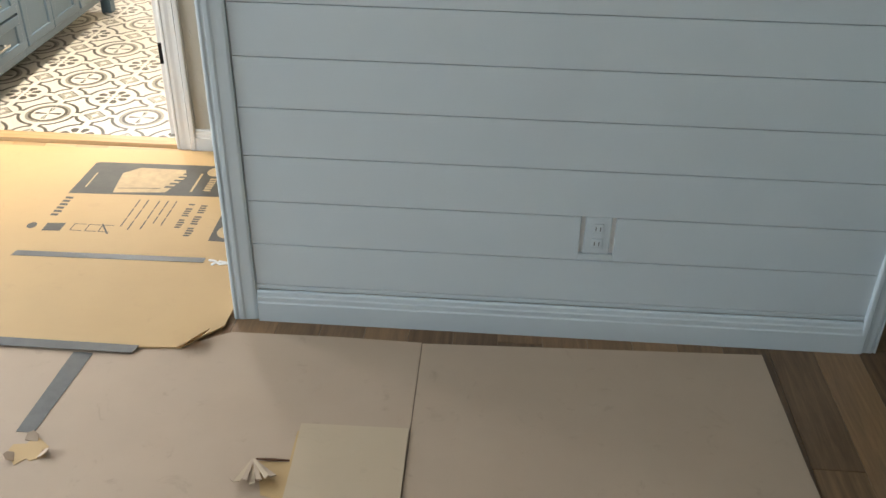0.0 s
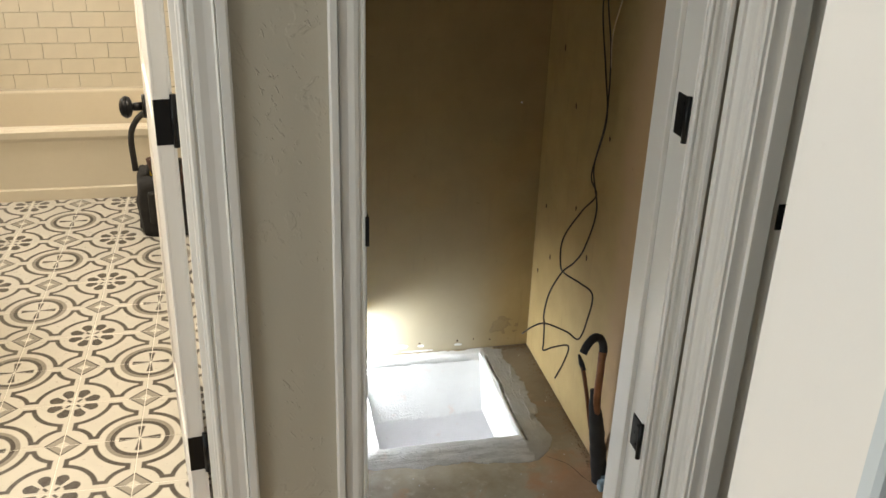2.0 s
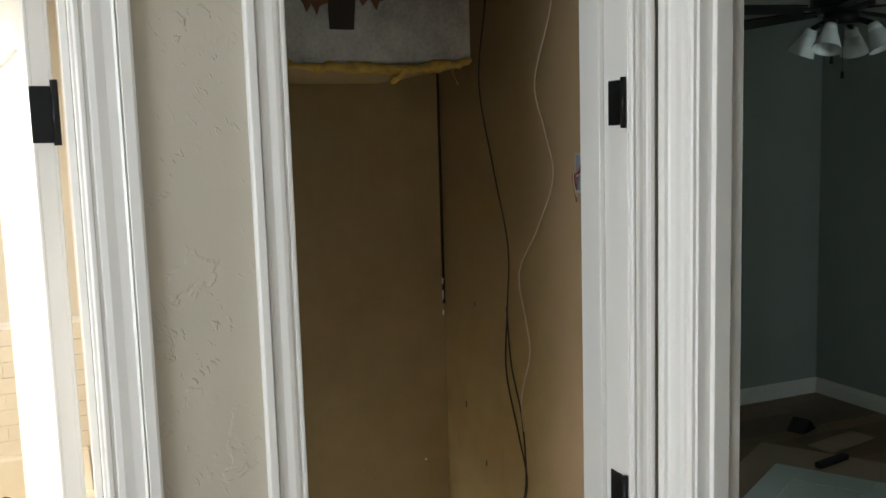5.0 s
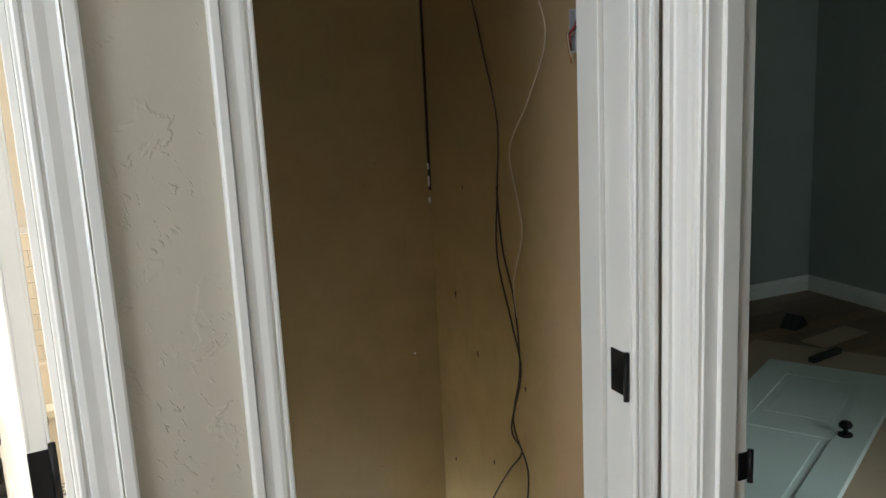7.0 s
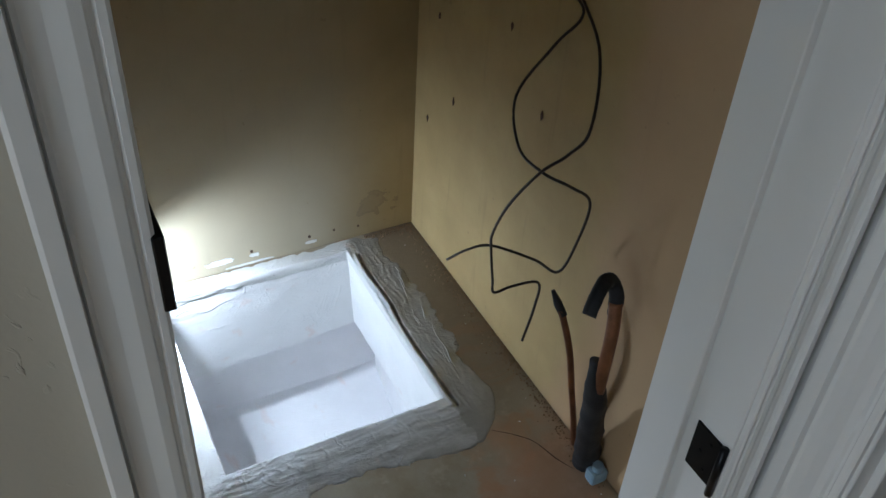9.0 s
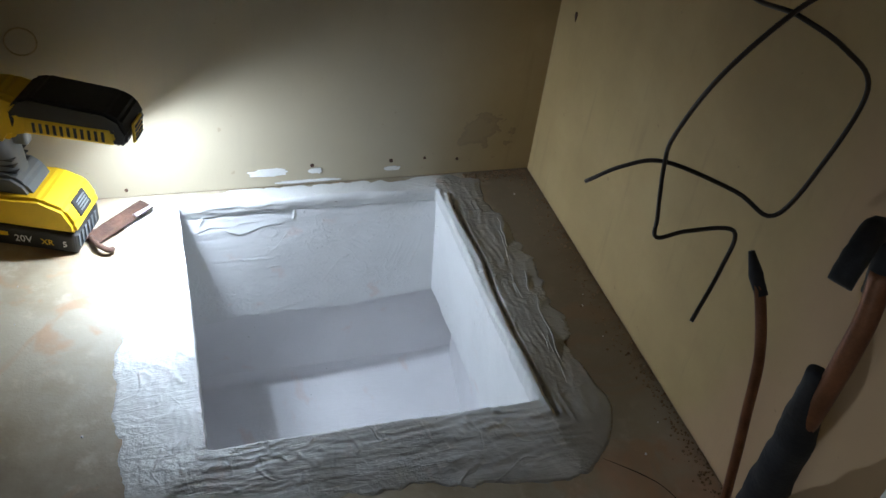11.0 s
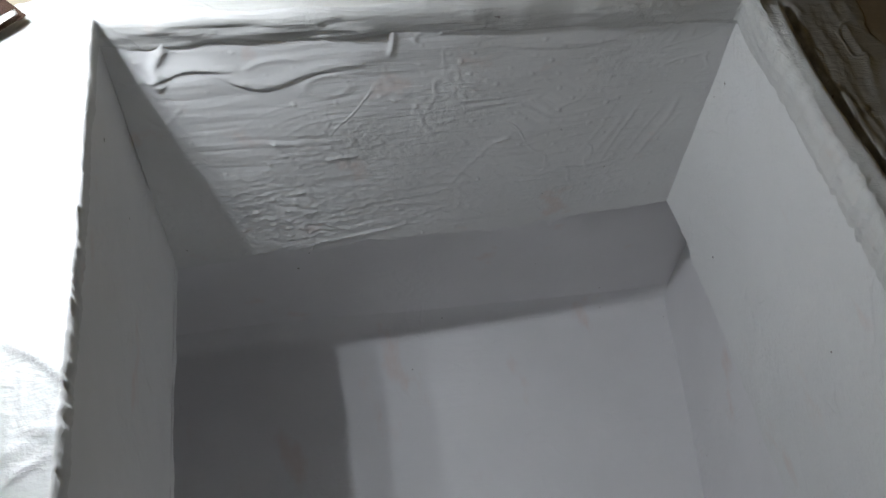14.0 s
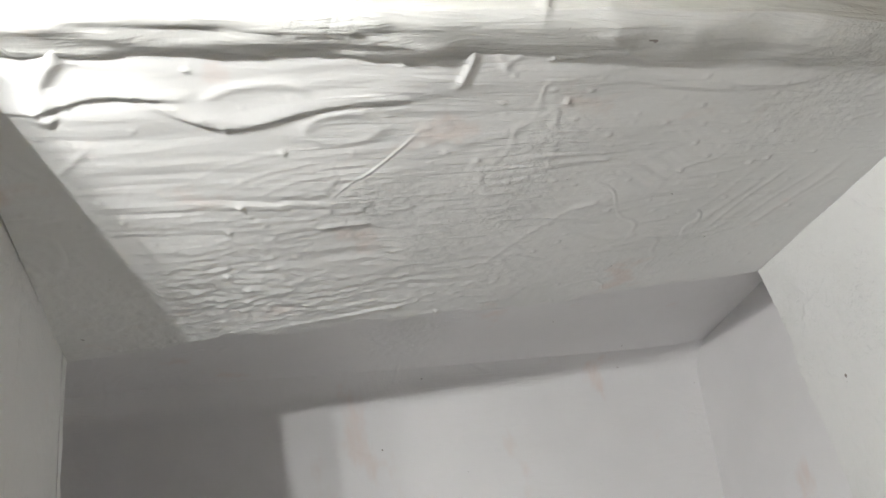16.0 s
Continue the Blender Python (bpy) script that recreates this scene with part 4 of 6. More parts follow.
# smears on the wall's foot above the pit
for x0, x1, z, h in ((-0.64, -0.583, 0.02, 0.013), (-0.55, -0.53, 0.018, 0.009), (-0.43, -0.405, 0.013, 0.008), (-0.6, -0.5, 0.0, 0.005)):
    pts = []
    for k in range(44):
        a = 2 * math.pi * k / 44
        w = 1 + 0.55 * noise.noise(Vector((2.1 * math.cos(a) + x0 * 50, 2.1 * math.sin(a), 0))) + 0.3 * noise.noise(Vector((7 * math.cos(a), 7 * math.sin(a), x0 * 31)))
        sx = math.copysign(abs(math.cos(a)) ** 0.7, math.cos(a))
        pts.append(((x0 + x1) / 2 + (x1 - x0) / 2 * sx * (0.6 + 0.4 * w), z + h / 2 * math.sin(a) * w))
    bm = bmesh.new()
    prism(bm, pts, 0, 0.0014, Matrix.Translation((0, CB - 0.0003, 0.008)) @ Matrix.Rotation(radians(90), 4, "X"))
    part("smear", bm, M["mortar"], pit, "ragged smear on the wall foot")

# ---------------------------------------------------------------- closet things


def letters(s, size, m):
    """Flat raised letters as a bmesh, base line along x."""
    cu = bpy.data.curves.new("letters", "FONT")
    cu.body, cu.size, cu.extrude, cu.resolution_u = s, size, 0.0003, 3
    ob = bpy.data.objects.new("letters", cu)
    scene.collection.objects.link(ob)
    bpy.context.view_layer.update()
    bm = bmesh.new()
    bm.from_mesh(ob.evaluated_get(bpy.context.evaluated_depsgraph_get()).to_mesh())
    bpy.data.objects.remove(ob)
    bpy.data.curves.remove(cu)
    bmesh.ops.transform(bm, matrix=m, verts=bm.verts)
    return bm


def drill_light():
    """A hand lamp: battery foot, grip, and a head laid level with a lit strip under it."""
    t = thing("work_light", (-0.925, 4.116, 0), "yellow and black cordless work light, lit, standing on its battery", "work light")
    W = Matrix.Translation((-0.928, 4.122, 0)) @ Matrix.Rotation(radians(-21), 4, "Z")

    def bx(name, b, mat, bev, par=t, label="", rot=None):
        bm = bmesh.new()
        m = W if rot is None else W @ rot
        box(bm, *b, bev=bev, seg=3, m=m)
        return part(name, bm, mat, par, label)

    bat = bx("battery", (-0.062, 0.062, -0.04, 0.042, 0.0, 0.034), M["rubber"], 0.006, t, "black battery pack with a yellow upper shell")
    for k in range(6):
        bx("vent", (0.0615, 0.0635, -0.033 + 0.011 * k, -0.028 + 0.011 * k, 0.008, 0.028), M["grip"], 0.0, bat)
    bx("brand_plate", (-0.056, -0.03, -0.0412, -0.0395, 0.019, 0.025), M["yellow"], 0.0, bat, "plain yellow brand bar")
    for s, x, z, size, mat in (("20V", -0.022, 0.012, 0.015, "plastic_white"), ("XR", 0.014, 0.012, 0.013, "yellow"), ("5", 0.043, 0.012, 0.013, "plastic_white")):
        part("marking", letters(s, size, W @ Matrix.Translation((x, -0.0407, z)) @ Matrix.Rotation(radians(90), 4, "X")), M[mat], bat)
    bm = bmesh.new()
    prism(bm, [(-0.062, 0.0), (0.064, 0.0), (0.064, 0.014), (0.052, 0.038), (0.02, 0.05), (-0.062, 0.046)], -0.04, 0.042,
          W @ Matrix.Translation((0, 0, 0.0345)) @ Matrix(((1, 0, 0, 0), (0, 0, 1, 0), (0, 1, 0, 0), (0, 0, 0, 1))))
    bmesh.ops.bevel(bm, geom=bm.edges[:], offset=0.005, segments=2, affect="EDGES")
    foot = part("battery_shell", bm, M["yellow"], t, "yellow plastic shell")
    LS = W @ Matrix.Translation((0.058, 0, 0.0605)) @ Matrix.Rotation(radians(63.5), 4, "Y")
    bm = bmesh.new()
    box(bm, -0.0125, 0.0125, -0.018, 0.018, -0.002, 0.0025, 0.002, 2, m=LS)
    latch = part("latch", bm, M["rubber"], foot, "black release latch")
    for q in range(4):
        bm = bmesh.new()
        box(bm, -0.008 + 0.0042 * q, -0.0062 + 0.0042 * q, -0.012, 0.012, 0.002, 0.004, 0.0005, m=LS)
        part("latch_rib", bm, M["grip"], latch)
    bm = bmesh.new()
    prism(bm, [(-0.058, 0.0), (0.012, 0.0), (0.0, 0.02), (-0.016, 0.03), (-0.056, 0.03)], -0.03, 0.032,
          W @ Matrix.Translation((0, 0, 0.078)) @ Matrix(((1, 0, 0, 0), (0, 0, 1, 0), (0, 1, 0, 0), (0, 0, 0, 1))))
    bmesh.ops.bevel(bm, geom=bm.edges[:], offset=0.005, segments=2, affect="EDGES")
    part("foot_neck", bm, M["grip"], t, "grey rubber neck")
    bm = bmesh.new()
    tube(bm, [W @ Vector(p) for p in ((-0.03, 0, 0.085), (-0.03, 0, 0.11), (-0.034, 0, 0.138), (-0.04, 0, 0.165))], 0.02, 14, 5, (0.026, 0.021, 0.022, 0.026))
    grip = part("grip", bm, M["grip"], t, "ribbed grey rubber grip", True)
    for k in range(4):
        bx("rib", (-0.0505 - 0.001 * k, -0.0105 - 0.001 * k, -0.0212, 0.0212, 0.099 + 0.009 * k, 0.101 + 0.009 * k), M["rubber"], 0.001, grip)
    bx("trigger", (-0.018, 0.004, -0.008, 0.008, 0.145, 0.168), M["grip"], 0.004, t, "grey trigger")
    bm = bmesh.new()
    SIDE = Matrix(((1, 0, 0, 0), (0, 0, 1, 0), (0, 1, 0, 0), (0, 0, 0, 1)))
    prism(bm, [(-0.064, 0.158), (-0.014, 0.158), (-0.004, 0.17), (0.02, 0.178), (0.03, 0.22), (-0.01, 0.231), (-0.06, 0.224), (-0.072, 0.195)], -0.028, 0.028, W @ SIDE)
    bmesh.ops.bevel(bm, geom=bm.edges[:], offset=0.006, segments=2, affect="EDGES")
    part("housing", bm, M["yellow"], t, "yellow plastic housing")
    head = bx("head", (0.012, 0.128, -0.0285, 0.0285, 0.177, 0.205), M["yellow"], 0.006, t, "yellow head with cooling slots")
    for k in range(11):
        bx("slot", (0.026 + 0.0086 * k, 0.0297 + 0.0086 * k, -0.0292, -0.027, 0.183, 0.197), M["rubber"], 0.0, head)
    bm = bmesh.new()
    prism(bm, [(0.0, 0.182), (0.006, 0.2025), (0.127, 0.2), (0.13, 0.184), (0.126, 0.181), (0.134, 0.179), (0.143, 0.183), (0.147, 0.198), (0.138, 0.218), (0.12, 0.227), (0.03, 0.234), (0.012, 0.229), (-0.002, 0.212)], -0.032, 0.032, W @ SIDE)
    bmesh.ops.bevel(bm, geom=bm.edges[:], offset=0.004, segments=2, affect="EDGES")
    part("bumper", bm, M["rubber"], t, "black rubber bumper over the head")
    g = bx("end_grille", (0.1455, 0.1492, -0.015, 0.015, 0.178, 0.206), M["yellow"], 0.002, t, "yellow end grille")
    for k in range(4):
        bx("slot", (0.1488, 0.15, -0.012, 0.012, 0.181 + 0.006 * k, 0.184 + 0.006 * k), M["rubber"], 0.0, g)
    bx("led_strip", (0.026, 0.12, -0.011, 0.011, 0.1705, 0.1775), M["led"], 0.0, t, "lit white LED strip")
    return t


drill_light()

bm = bmesh.new()
g = sheet(bm, (-0.862, 4.075, 0.004), (-0.782, 4.142, 0.012), (-0.800, 4.162, 0.012), (-0.880, 4.095, 0.005), 24, 6)
bmesh.ops.solidify(bm, geom=bm.faces[:], thickness=0.004)
me = finish("rusty_strap", bm, M["iron"])
rumple(me, 0.0016, 60)
strap = tagged(new("rusty_strap", me), "rusty iron strap end lying by the wall", "metal scrap")
bm = bmesh.new()
g = sheet(bm, (-0.806, 4.118, 0.0152), (-0.784, 4.136, 0.0178), (-0.786, 4.14, 0.018), (-0.812, 4.124, 0.0152), 10, 4)
bmesh.ops.solidify(bm, geom=bm.faces[:], thickness=0.002)
part("coating_dab", bm, M["plaster"], strap, "white coating dabbed on the strap", True)
bm = bmesh.new()
tube(bm, [(-0.868, 4.09, 0.008), (-0.858, 4.066, 0.012), (-0.845, 4.058, 0.008), (-0.84, 4.064, 0.0045)], 0.004, 8, 5)
solid("bent_nail", bm, M["iron"], "bent rusty nail on the closet floor", "nail", smooth=True)

# nails in the back wall and spots on the walls
for x, z, r in ((-0.545, 0.036, 0.004), (-0.42, 0.035, 0.004), (-0.869, 0.012, 0.0045), (-0.818, 0.014, 0.0035), (-0.31, 0.03, 0.003), (-0.255, 0.828, 0.004), (-0.365, 0.036, 0.003)):
    bm = bmesh.new()
    cyl(bm, (x, CB + 0.004, z), (x, CB - 0.002, z), r, r * 0.7, 10)
    solid("nail_head", bm, M["iron"] if z < 0.5 else M["plastic_white"], "small nail head in the bare wall", "nail", smooth=False)
rs = random.Random(4)
for y, z in ((3.93, 0.886), (4.03, 0.392), (4.1, 0.53), (3.682, 0.874), (4.052, 1.017), (3.98, 1.31), (3.86, 0.62), (4.13, 0.3), (3.75, 0.52)):
    bm = bmesh.new()
    pts = [(0.0028 * (1 + rs.uniform(-0.5, 0.4)) * math.cos(k), 0.006 * (1 + rs.uniform(-0.5, 0.6)) * math.sin(k)) for k in np.linspace(0, 5.7, 9)]
    prism(bm, pts, -0.001, 0.0016, Matrix.Translation((CR, y, z)) @ Matrix.Rotation(radians(-90), 4, "Y") @ Matrix.Rotation(radians(90), 4, "Z"))
    solid("gouge", bm, M["iron"], "dark nail gouge in the bare wall", "gouge")

# the open joint in the corner with bits of filler
bm = bmesh.new()
box(bm, CR - 0.006, CR - 0.0005, CB - 0.007, CB - 0.0005, 1.28, 1.98)
solid("corner_gap", bm, M["hole"], "dark open joint in the closet corner", "gap")
bm = bmesh.new()
for z, h in ((1.335, 0.02), (1.29, 0.03), (1.245, 0.018)):
    box(bm, CR - 0.011, CR - 0.0055, CB - 0.011, CB - 0.005, z, z + h, 0.003)
solid("filler_crumbs", bm, M["plastic_white"], "pale filler crumbs in the corner joint", "filler", "stuff")


M["stain"] = plain("brown_water_stain", (0.28, 0.21, 0.11), 0.7, vary=0.3, scale=60)
bm = bmesh.new()
tube(bm, [(-0.922 + 0.019 * math.cos(a), CB, 0.255 + 0.019 * math.sin(a)) for a in np.linspace(0, 6.28, 14)], 0.0012, 5, 3)
solid("ring_mark", bm, M["stain"], "faint ring mark on the bare wall", "stain")

# grit along the foot of the walls
bm = bmesh.new()
rg = random.Random(11)
for k in range(760):
    if k % 3:
        x, y = CR - abs(rg.gauss(0, 0.014)) - 0.002, rg.uniform(3.42, CB - 0.01)
    else:
        x, y = rg.uniform(-0.3, CR - 0.005), CB - 0.003 - abs(rg.gauss(0, 0.012))
    r = rg.uniform(0.0005, 0.0019)
    q = bmesh.ops.create_icosphere(bm, subdivisions=1, radius=r, matrix=pose(x, y, r * 0.6, rg.uniform(0, 360), rg.uniform(0, 360), 0))["verts"]
    for v in q:
        v.co += Vector((rg.uniform(-1, 1), rg.uniform(-1, 1), rg.uniform(-1, 1))) * r * 0.35
M["grit"] = plain("brown_grit", (0.2, 0.13, 0.07), 0.9, vary=0.6, scale=80)
solid("floor_grit", bm, M["grit"], "brown grit and crumbs along the wall foot", "grit", "stuff")
bm = bmesh.new()
for k in range(60):
    x, y = rg.uniform(-0.98, -0.2), rg.uniform(3.4, 4.15)
    if HX0 - 0.1 < x < HX1 + 0.1 and y > HY0 - 0.1:
        continue
    r = rg.uniform(0.0006, 0.0018)
    bmesh.ops.create_icosphere(bm, subdivisions=1, radius=r, matrix=pose(x, y, r * 0.5))
solid("plaster_specks", bm, M["plastic_white"], "white plaster specks scattered on the closet floor", "specks", "stuff")
# cracks in the slab
for pts in ([(-0.305, 3.6), (-0.27, 3.57), (-0.25, 3.545), (-0.235, 3.5), (-0.22, 3.47)], [(-0.86, 3.62), (-0.9, 3.61), (-0.93, 3.625), (-0.97, 3.61), (-1.0, 3.615)]):
    bm = bmesh.new()
    tube(bm, [(x, y, 0.0) for x, y in pts], 0.0008, 5, 6, (0.0003, 0.0009, 0.0006, 0.001, 0.0003))
    solid("slab_crack", bm, M["hole"], "fine dark crack in the concrete floor", "crack")

# water pipes
bm = bmesh.new()
tube(bm, [(-0.2, 3.47, -0.01), (-0.21, 3.462, 0.06), (-0.235, 3.44, 0.17), (-0.254, 3.42, 0.3), (-0.254, 3.42, 0.38), (-0.25, 3.43, 0.425)], 0.0095, 14, 8)
pipe = thing("water_pipe", (-0.2, 3.47, 0), "old copper pipe stub, hooked at the top, in torn black foam", "pipe")
part("pipe", bm, M["copper"], pipe, "dull brown copper pipe", True)
bm = bmesh.new()
tube(bm, [(-0.251, 3.428, 0.405), (-0.246, 3.436, 0.43), (-0.25, 3.446, 0.45), (-0.268, 3.44, 0.461), (-0.291, 3.425, 0.455), (-0.306, 3.415, 0.436)], 0.0104, 14, 8, (0.0098, 0.0102, 0.0104, 0.0104, 0.01, 0.0095))
me = finish("hook_wrap", bm, M["foam"], True)
rumple(me, 0.001, 60)
ob = new("hook_wrap", me)
ob["label"] = "black wrap on the pipe hook"
ob.parent = pipe
ob.matrix_parent_inverse = pipe.matrix_basis.inverted()
bm = bmesh.new()
tube(bm, [(-0.196, 3.474, 0.0), (-0.208, 3.462, 0.06), (-0.228, 3.446, 0.15), (-0.246, 3.432, 0.235), (-0.262, 3.432, 0.318)], 0.017, 14, 8, (0.021, 0.021, 0.02, 0.018, 0.008))
me = finish("foam_sleeve", bm, M["foam"], True)
rumple(me, 0.003, 40)
ob = new("foam_sleeve", me)
ob["label"] = "torn black foam sleeve"
ob.parent = pipe
ob.matrix_parent_inverse = pipe.matrix_basis.inverted()

tubeing = thing("copper_tube", (-0.19, 3.515, 0), "thin copper tube rising from the floor, taped at its end", "pipe")
bm = bmesh.new()
tube(bm, [(-0.19, 3.515, -0.005), (-0.205, 3.515, 0.08), (-0.225, 3.51, 0.16), (-0.242, 3.512, 0.25), (-0.248, 3.535, 0.305), (-0.25, 3.55, 0.32)], 0.0055, 10, 7)
part("tube", bm, M["copper"], tubeing, "", True)
bm = bmesh.new()
tube(bm, [(-0.247, 3.535, 0.307), (-0.25, 3.55, 0.322), (-0.254, 3.562, 0.34)], 0.007, 9, 5, (0.0062, 0.007, 0.003))
part("tape_wrap", bm, M["foam"], tubeing, "black tape end", True)
bm = bmesh.new()
box(bm, -0.215, -0.183, 3.425, 3.45, 0.0, 0.028, 0.006, 2)
cyl(bm, (-0.2, 3.437, 0.02), (-0.2, 3.437, 0.04), 0.009, seg=12)
solid("pipe_fitting", bm, M["blue_plastic"], "pale blue plastic pipe fitting on the floor", "pipe fitting")

# cables that hang down the wall


def lean(pts):
    """The lower ends stand a little further into the closet."""
    return [(x, y + 0.011 * max(0.0, min(1.0, z / 0.25, (0.95 - z) / 0.3)), z) for x, y, z in pts]


bm = bmesh.new()
tube(bm, lean([(-0.2, 3.83, 2.2), (-0.2, 3.84, 2.07), (-0.2, 3.885, 1.88), (-0.2, 3.81, 1.66), (-0.2, 3.745, 1.49), (-0.2, 3.755, 1.34), (-0.2, 3.768, 1.18), (-0.205, 3.70, 1.04), (-0.21, 3.65, 0.93), (-0.215, 3.69, 0.78), (-0.222, 3.628, 0.747),
          (-0.25, 3.64, 0.70), (-0.28, 3.67, 0.614), (-0.30, 3.62, 0.565), (-0.32, 3.53, 0.585), (-0.29, 3.505, 0.57), (-0.256, 3.503, 0.537), (-0.258, 3.51, 0.47), (-0.269, 3.527, 0.401), (-0.29, 3.56, 0.405), (-0.328, 3.618, 0.4), (-0.35, 3.65, 0.375), (-0.367, 3.679, 0.339)]), 0.0021, 7, 7)
solid("hanging_cable", bm, M["cable"], "dark kinked cable hanging in loops along the closet wall", "cable")
bm = bmesh.new()
tube(bm, lean([(-0.2, 3.76, 1.34), (-0.2, 3.74, 1.2), (-0.2, 3.69, 1.08), (-0.205, 3.665, 0.93), (-0.215, 3.68, 0.8), (-0.25, 3.55, 0.74), (-0.3, 3.475, 0.68), (-0.315, 3.49, 0.635), (-0.334, 3.516, 0.597), (-0.345, 3.56, 0.52), (-0.34, 3.6, 0.44), (-0.332, 3.612, 0.4), (-0.338, 3.59, 0.36), (-0.341, 3.578, 0.345), (-0.32, 3.565, 0.36), (-0.288, 3.545, 0.372), (-0.3, 3.53, 0.34), (-0.33, 3.507, 0.304)]), 0.0021, 7, 7)
solid("hanging_cable", bm, M["cable"], "dark cable with a bent free end", "cable")
bm = bmesh.new()
tube(bm, lean([(-0.2, 3.52, 2.15), (-0.2, 3.525, 2.02), (-0.2, 3.6, 1.867), (-0.2, 3.56, 1.76), (-0.2, 3.525, 1.66), (-0.2, 3.6, 1.54), (-0.2, 3.69, 1.43), (-0.2, 3.66, 1.32), (-0.2, 3.645, 1.245), (-0.2, 3.69, 1.13), (-0.2, 3.68, 1.05)]), 0.0015, 6, 7)
solid("thin_wire", bm, M["cable_white"], "thin pale wire hanging from the closet top", "cable")

# switch box on the wall
jb = thing("junction_box", (CR, 3.418, 1.665), "open pale blue plastic outlet box with loose wires", "outlet box")
bm = bmesh.new()
for b in ((CR - 0.014, CR - 0.001, 3.393, 3.397, 1.63, 1.71), (CR - 0.014, CR - 0.001, 3.439, 3.443, 1.63, 1.71), (CR - 0.014, CR - 0.001, 3.397, 3.439, 1.63, 1.634), (CR - 0.014, CR - 0.001, 3.397, 3.439, 1.706, 1.71), (CR - 0.004, CR - 0.001, 3.397, 3.439, 1.634, 1.706)):
    box(bm, *b)
part("box", bm, M["box_plastic"], jb)
for k, c in enumerate(("red", "cable", "cable_white", "copper")):
    bm = bmesh.new()
    tube(bm, [(CR - 0.004, 3.408 + 0.008 * k, 1.69), (CR - 0.016, 3.413 + 0.008 * k, 1.68 - 0.008 * k), (CR - 0.02, 3.43 + 0.004 * k, 1.665), (CR - 0.012, 3.44, 1.64 - 0.01 * k)], 0.0017, 5, 5)
    part("wire", bm, M[c], jb)
bm = bmesh.new()
pts = [(0.0, 0.0), (0.012, -0.02), (0.006, -0.05), (0.014, -0.08), (0.002, -0.1), (-0.006, -0.06), (-0.014, -0.03), (-0.01, 0.005)]
prism(bm, pts, 0.0, 0.0016, Matrix.Translation((CR, 3.388, 1.16)) @ Matrix.Rotation(radians(-90), 4, "Y") @ Matrix.Rotation(radians(90), 4, "Z"))
solid("paint_scrape", bm, M["plastic_white"], "white scrape where the drywall paper is torn", "scrape")

# the dropped bulkhead above, torn open, with insulation showing
bulk = thing("bulkhead", (-0.68, 3.9, 1.96), "dirty white boxed-in bulkhead, torn, with yellow insulation below", "bulkhead")
bm = bmesh.new()
box(bm, CL + 0.003, -0.342, 3.62, CB - 0.003, 1.965, H + 0.05, 0.004)
part("panel", bm, M["bulkhead"], bulk)
bm = bmesh.new()
pts = [(-0.655, 2.03), (-0.655, 2.1), (-0.645, 2.2), (-0.6, 2.2), (-0.595, 2.12), (-0.603, 2.03)]
prism(bm, [(x + wave(0.01, x * 9 + z * 4, 1.0), z) for x, z in pts], 0, 0.004, Matrix.Translation((0, 3.619, 0)) @ Matrix.Rotation(radians(90), 4, "X"))
part("tear", bm, M["hole"], bulk, "dark vertical tear")
bm = bmesh.new()
for x0, x1, z in ((-0.71, -0.66, 2.1), (-0.595, -0.53, 2.115)):
    pts = [((x0 + x1) / 2 + (x1 - x0) * 0.6 * math.cos(a) * (1 + 0.5 * noise.noise(Vector((a * 2, z * 9, 1)))), z + 0.035 * math.sin(a) * (1 + 0.6 * noise.noise(Vector((a * 2.3, z * 9, 5))))) for a in np.linspace(0, 6, 18)]
    prism(bm, pts, 0, 0.005, Matrix.Translation((0, 3.62, 0)) @ Matrix.Rotation(radians(90), 4, "X"))
part("torn_paper", bm, M["rust_paper"], bulk, "rust-brown torn facing")
bm = bmesh.new()
tube(bm, [(CL + 0.01, 3.618, 1.972), (-0.8, 3.616, 1.968), (-0.7, 3.612, 1.955), (-0.6, 3.614, 1.955), (-0.5, 3.614, 1.95), (-0.42, 3.616, 1.958), (-0.345, 3.618, 1.968)], 0.011, 8, 8, (0.006, 0.01, 0.008, 0.013, 0.007, 0.013, 0.005))
tube(bm, [(-0.5, 3.614, 1.95), (-0.51, 3.61, 1.935), (-0.53, 3.61, 1.925)], 0.006, 6, 4, (0.008, 0.006, 0.001))
tube(bm, [(-0.392, 3.614, 1.955), (-0.388, 3.608, 1.935), (-0.382, 3.606, 1.92)], 0.003, 6, 4, (0.004, 0.003, 0.001))
me = finish("insulation", bm, M["insul"], True)
rumple(me, 0.008, 50)
ob = new("insulation", me)
ob["label"] = "yellow fibreglass fringe"
ob.parent = bulk
ob.matrix_parent_inverse = bulk.matrix_basis.inverted()

bm = bmesh.new()
box(bm, CL + 0.004, -0.36, 3.64, CB - 0.004, 1.956, 1.9648, 0.002)
part("underside", bm, M["drywall"], bulk, "brown bare board under the bulkhead")
bulk.location.z -= 0.058

# ---------------------------------------------------------------- hinges, strikes


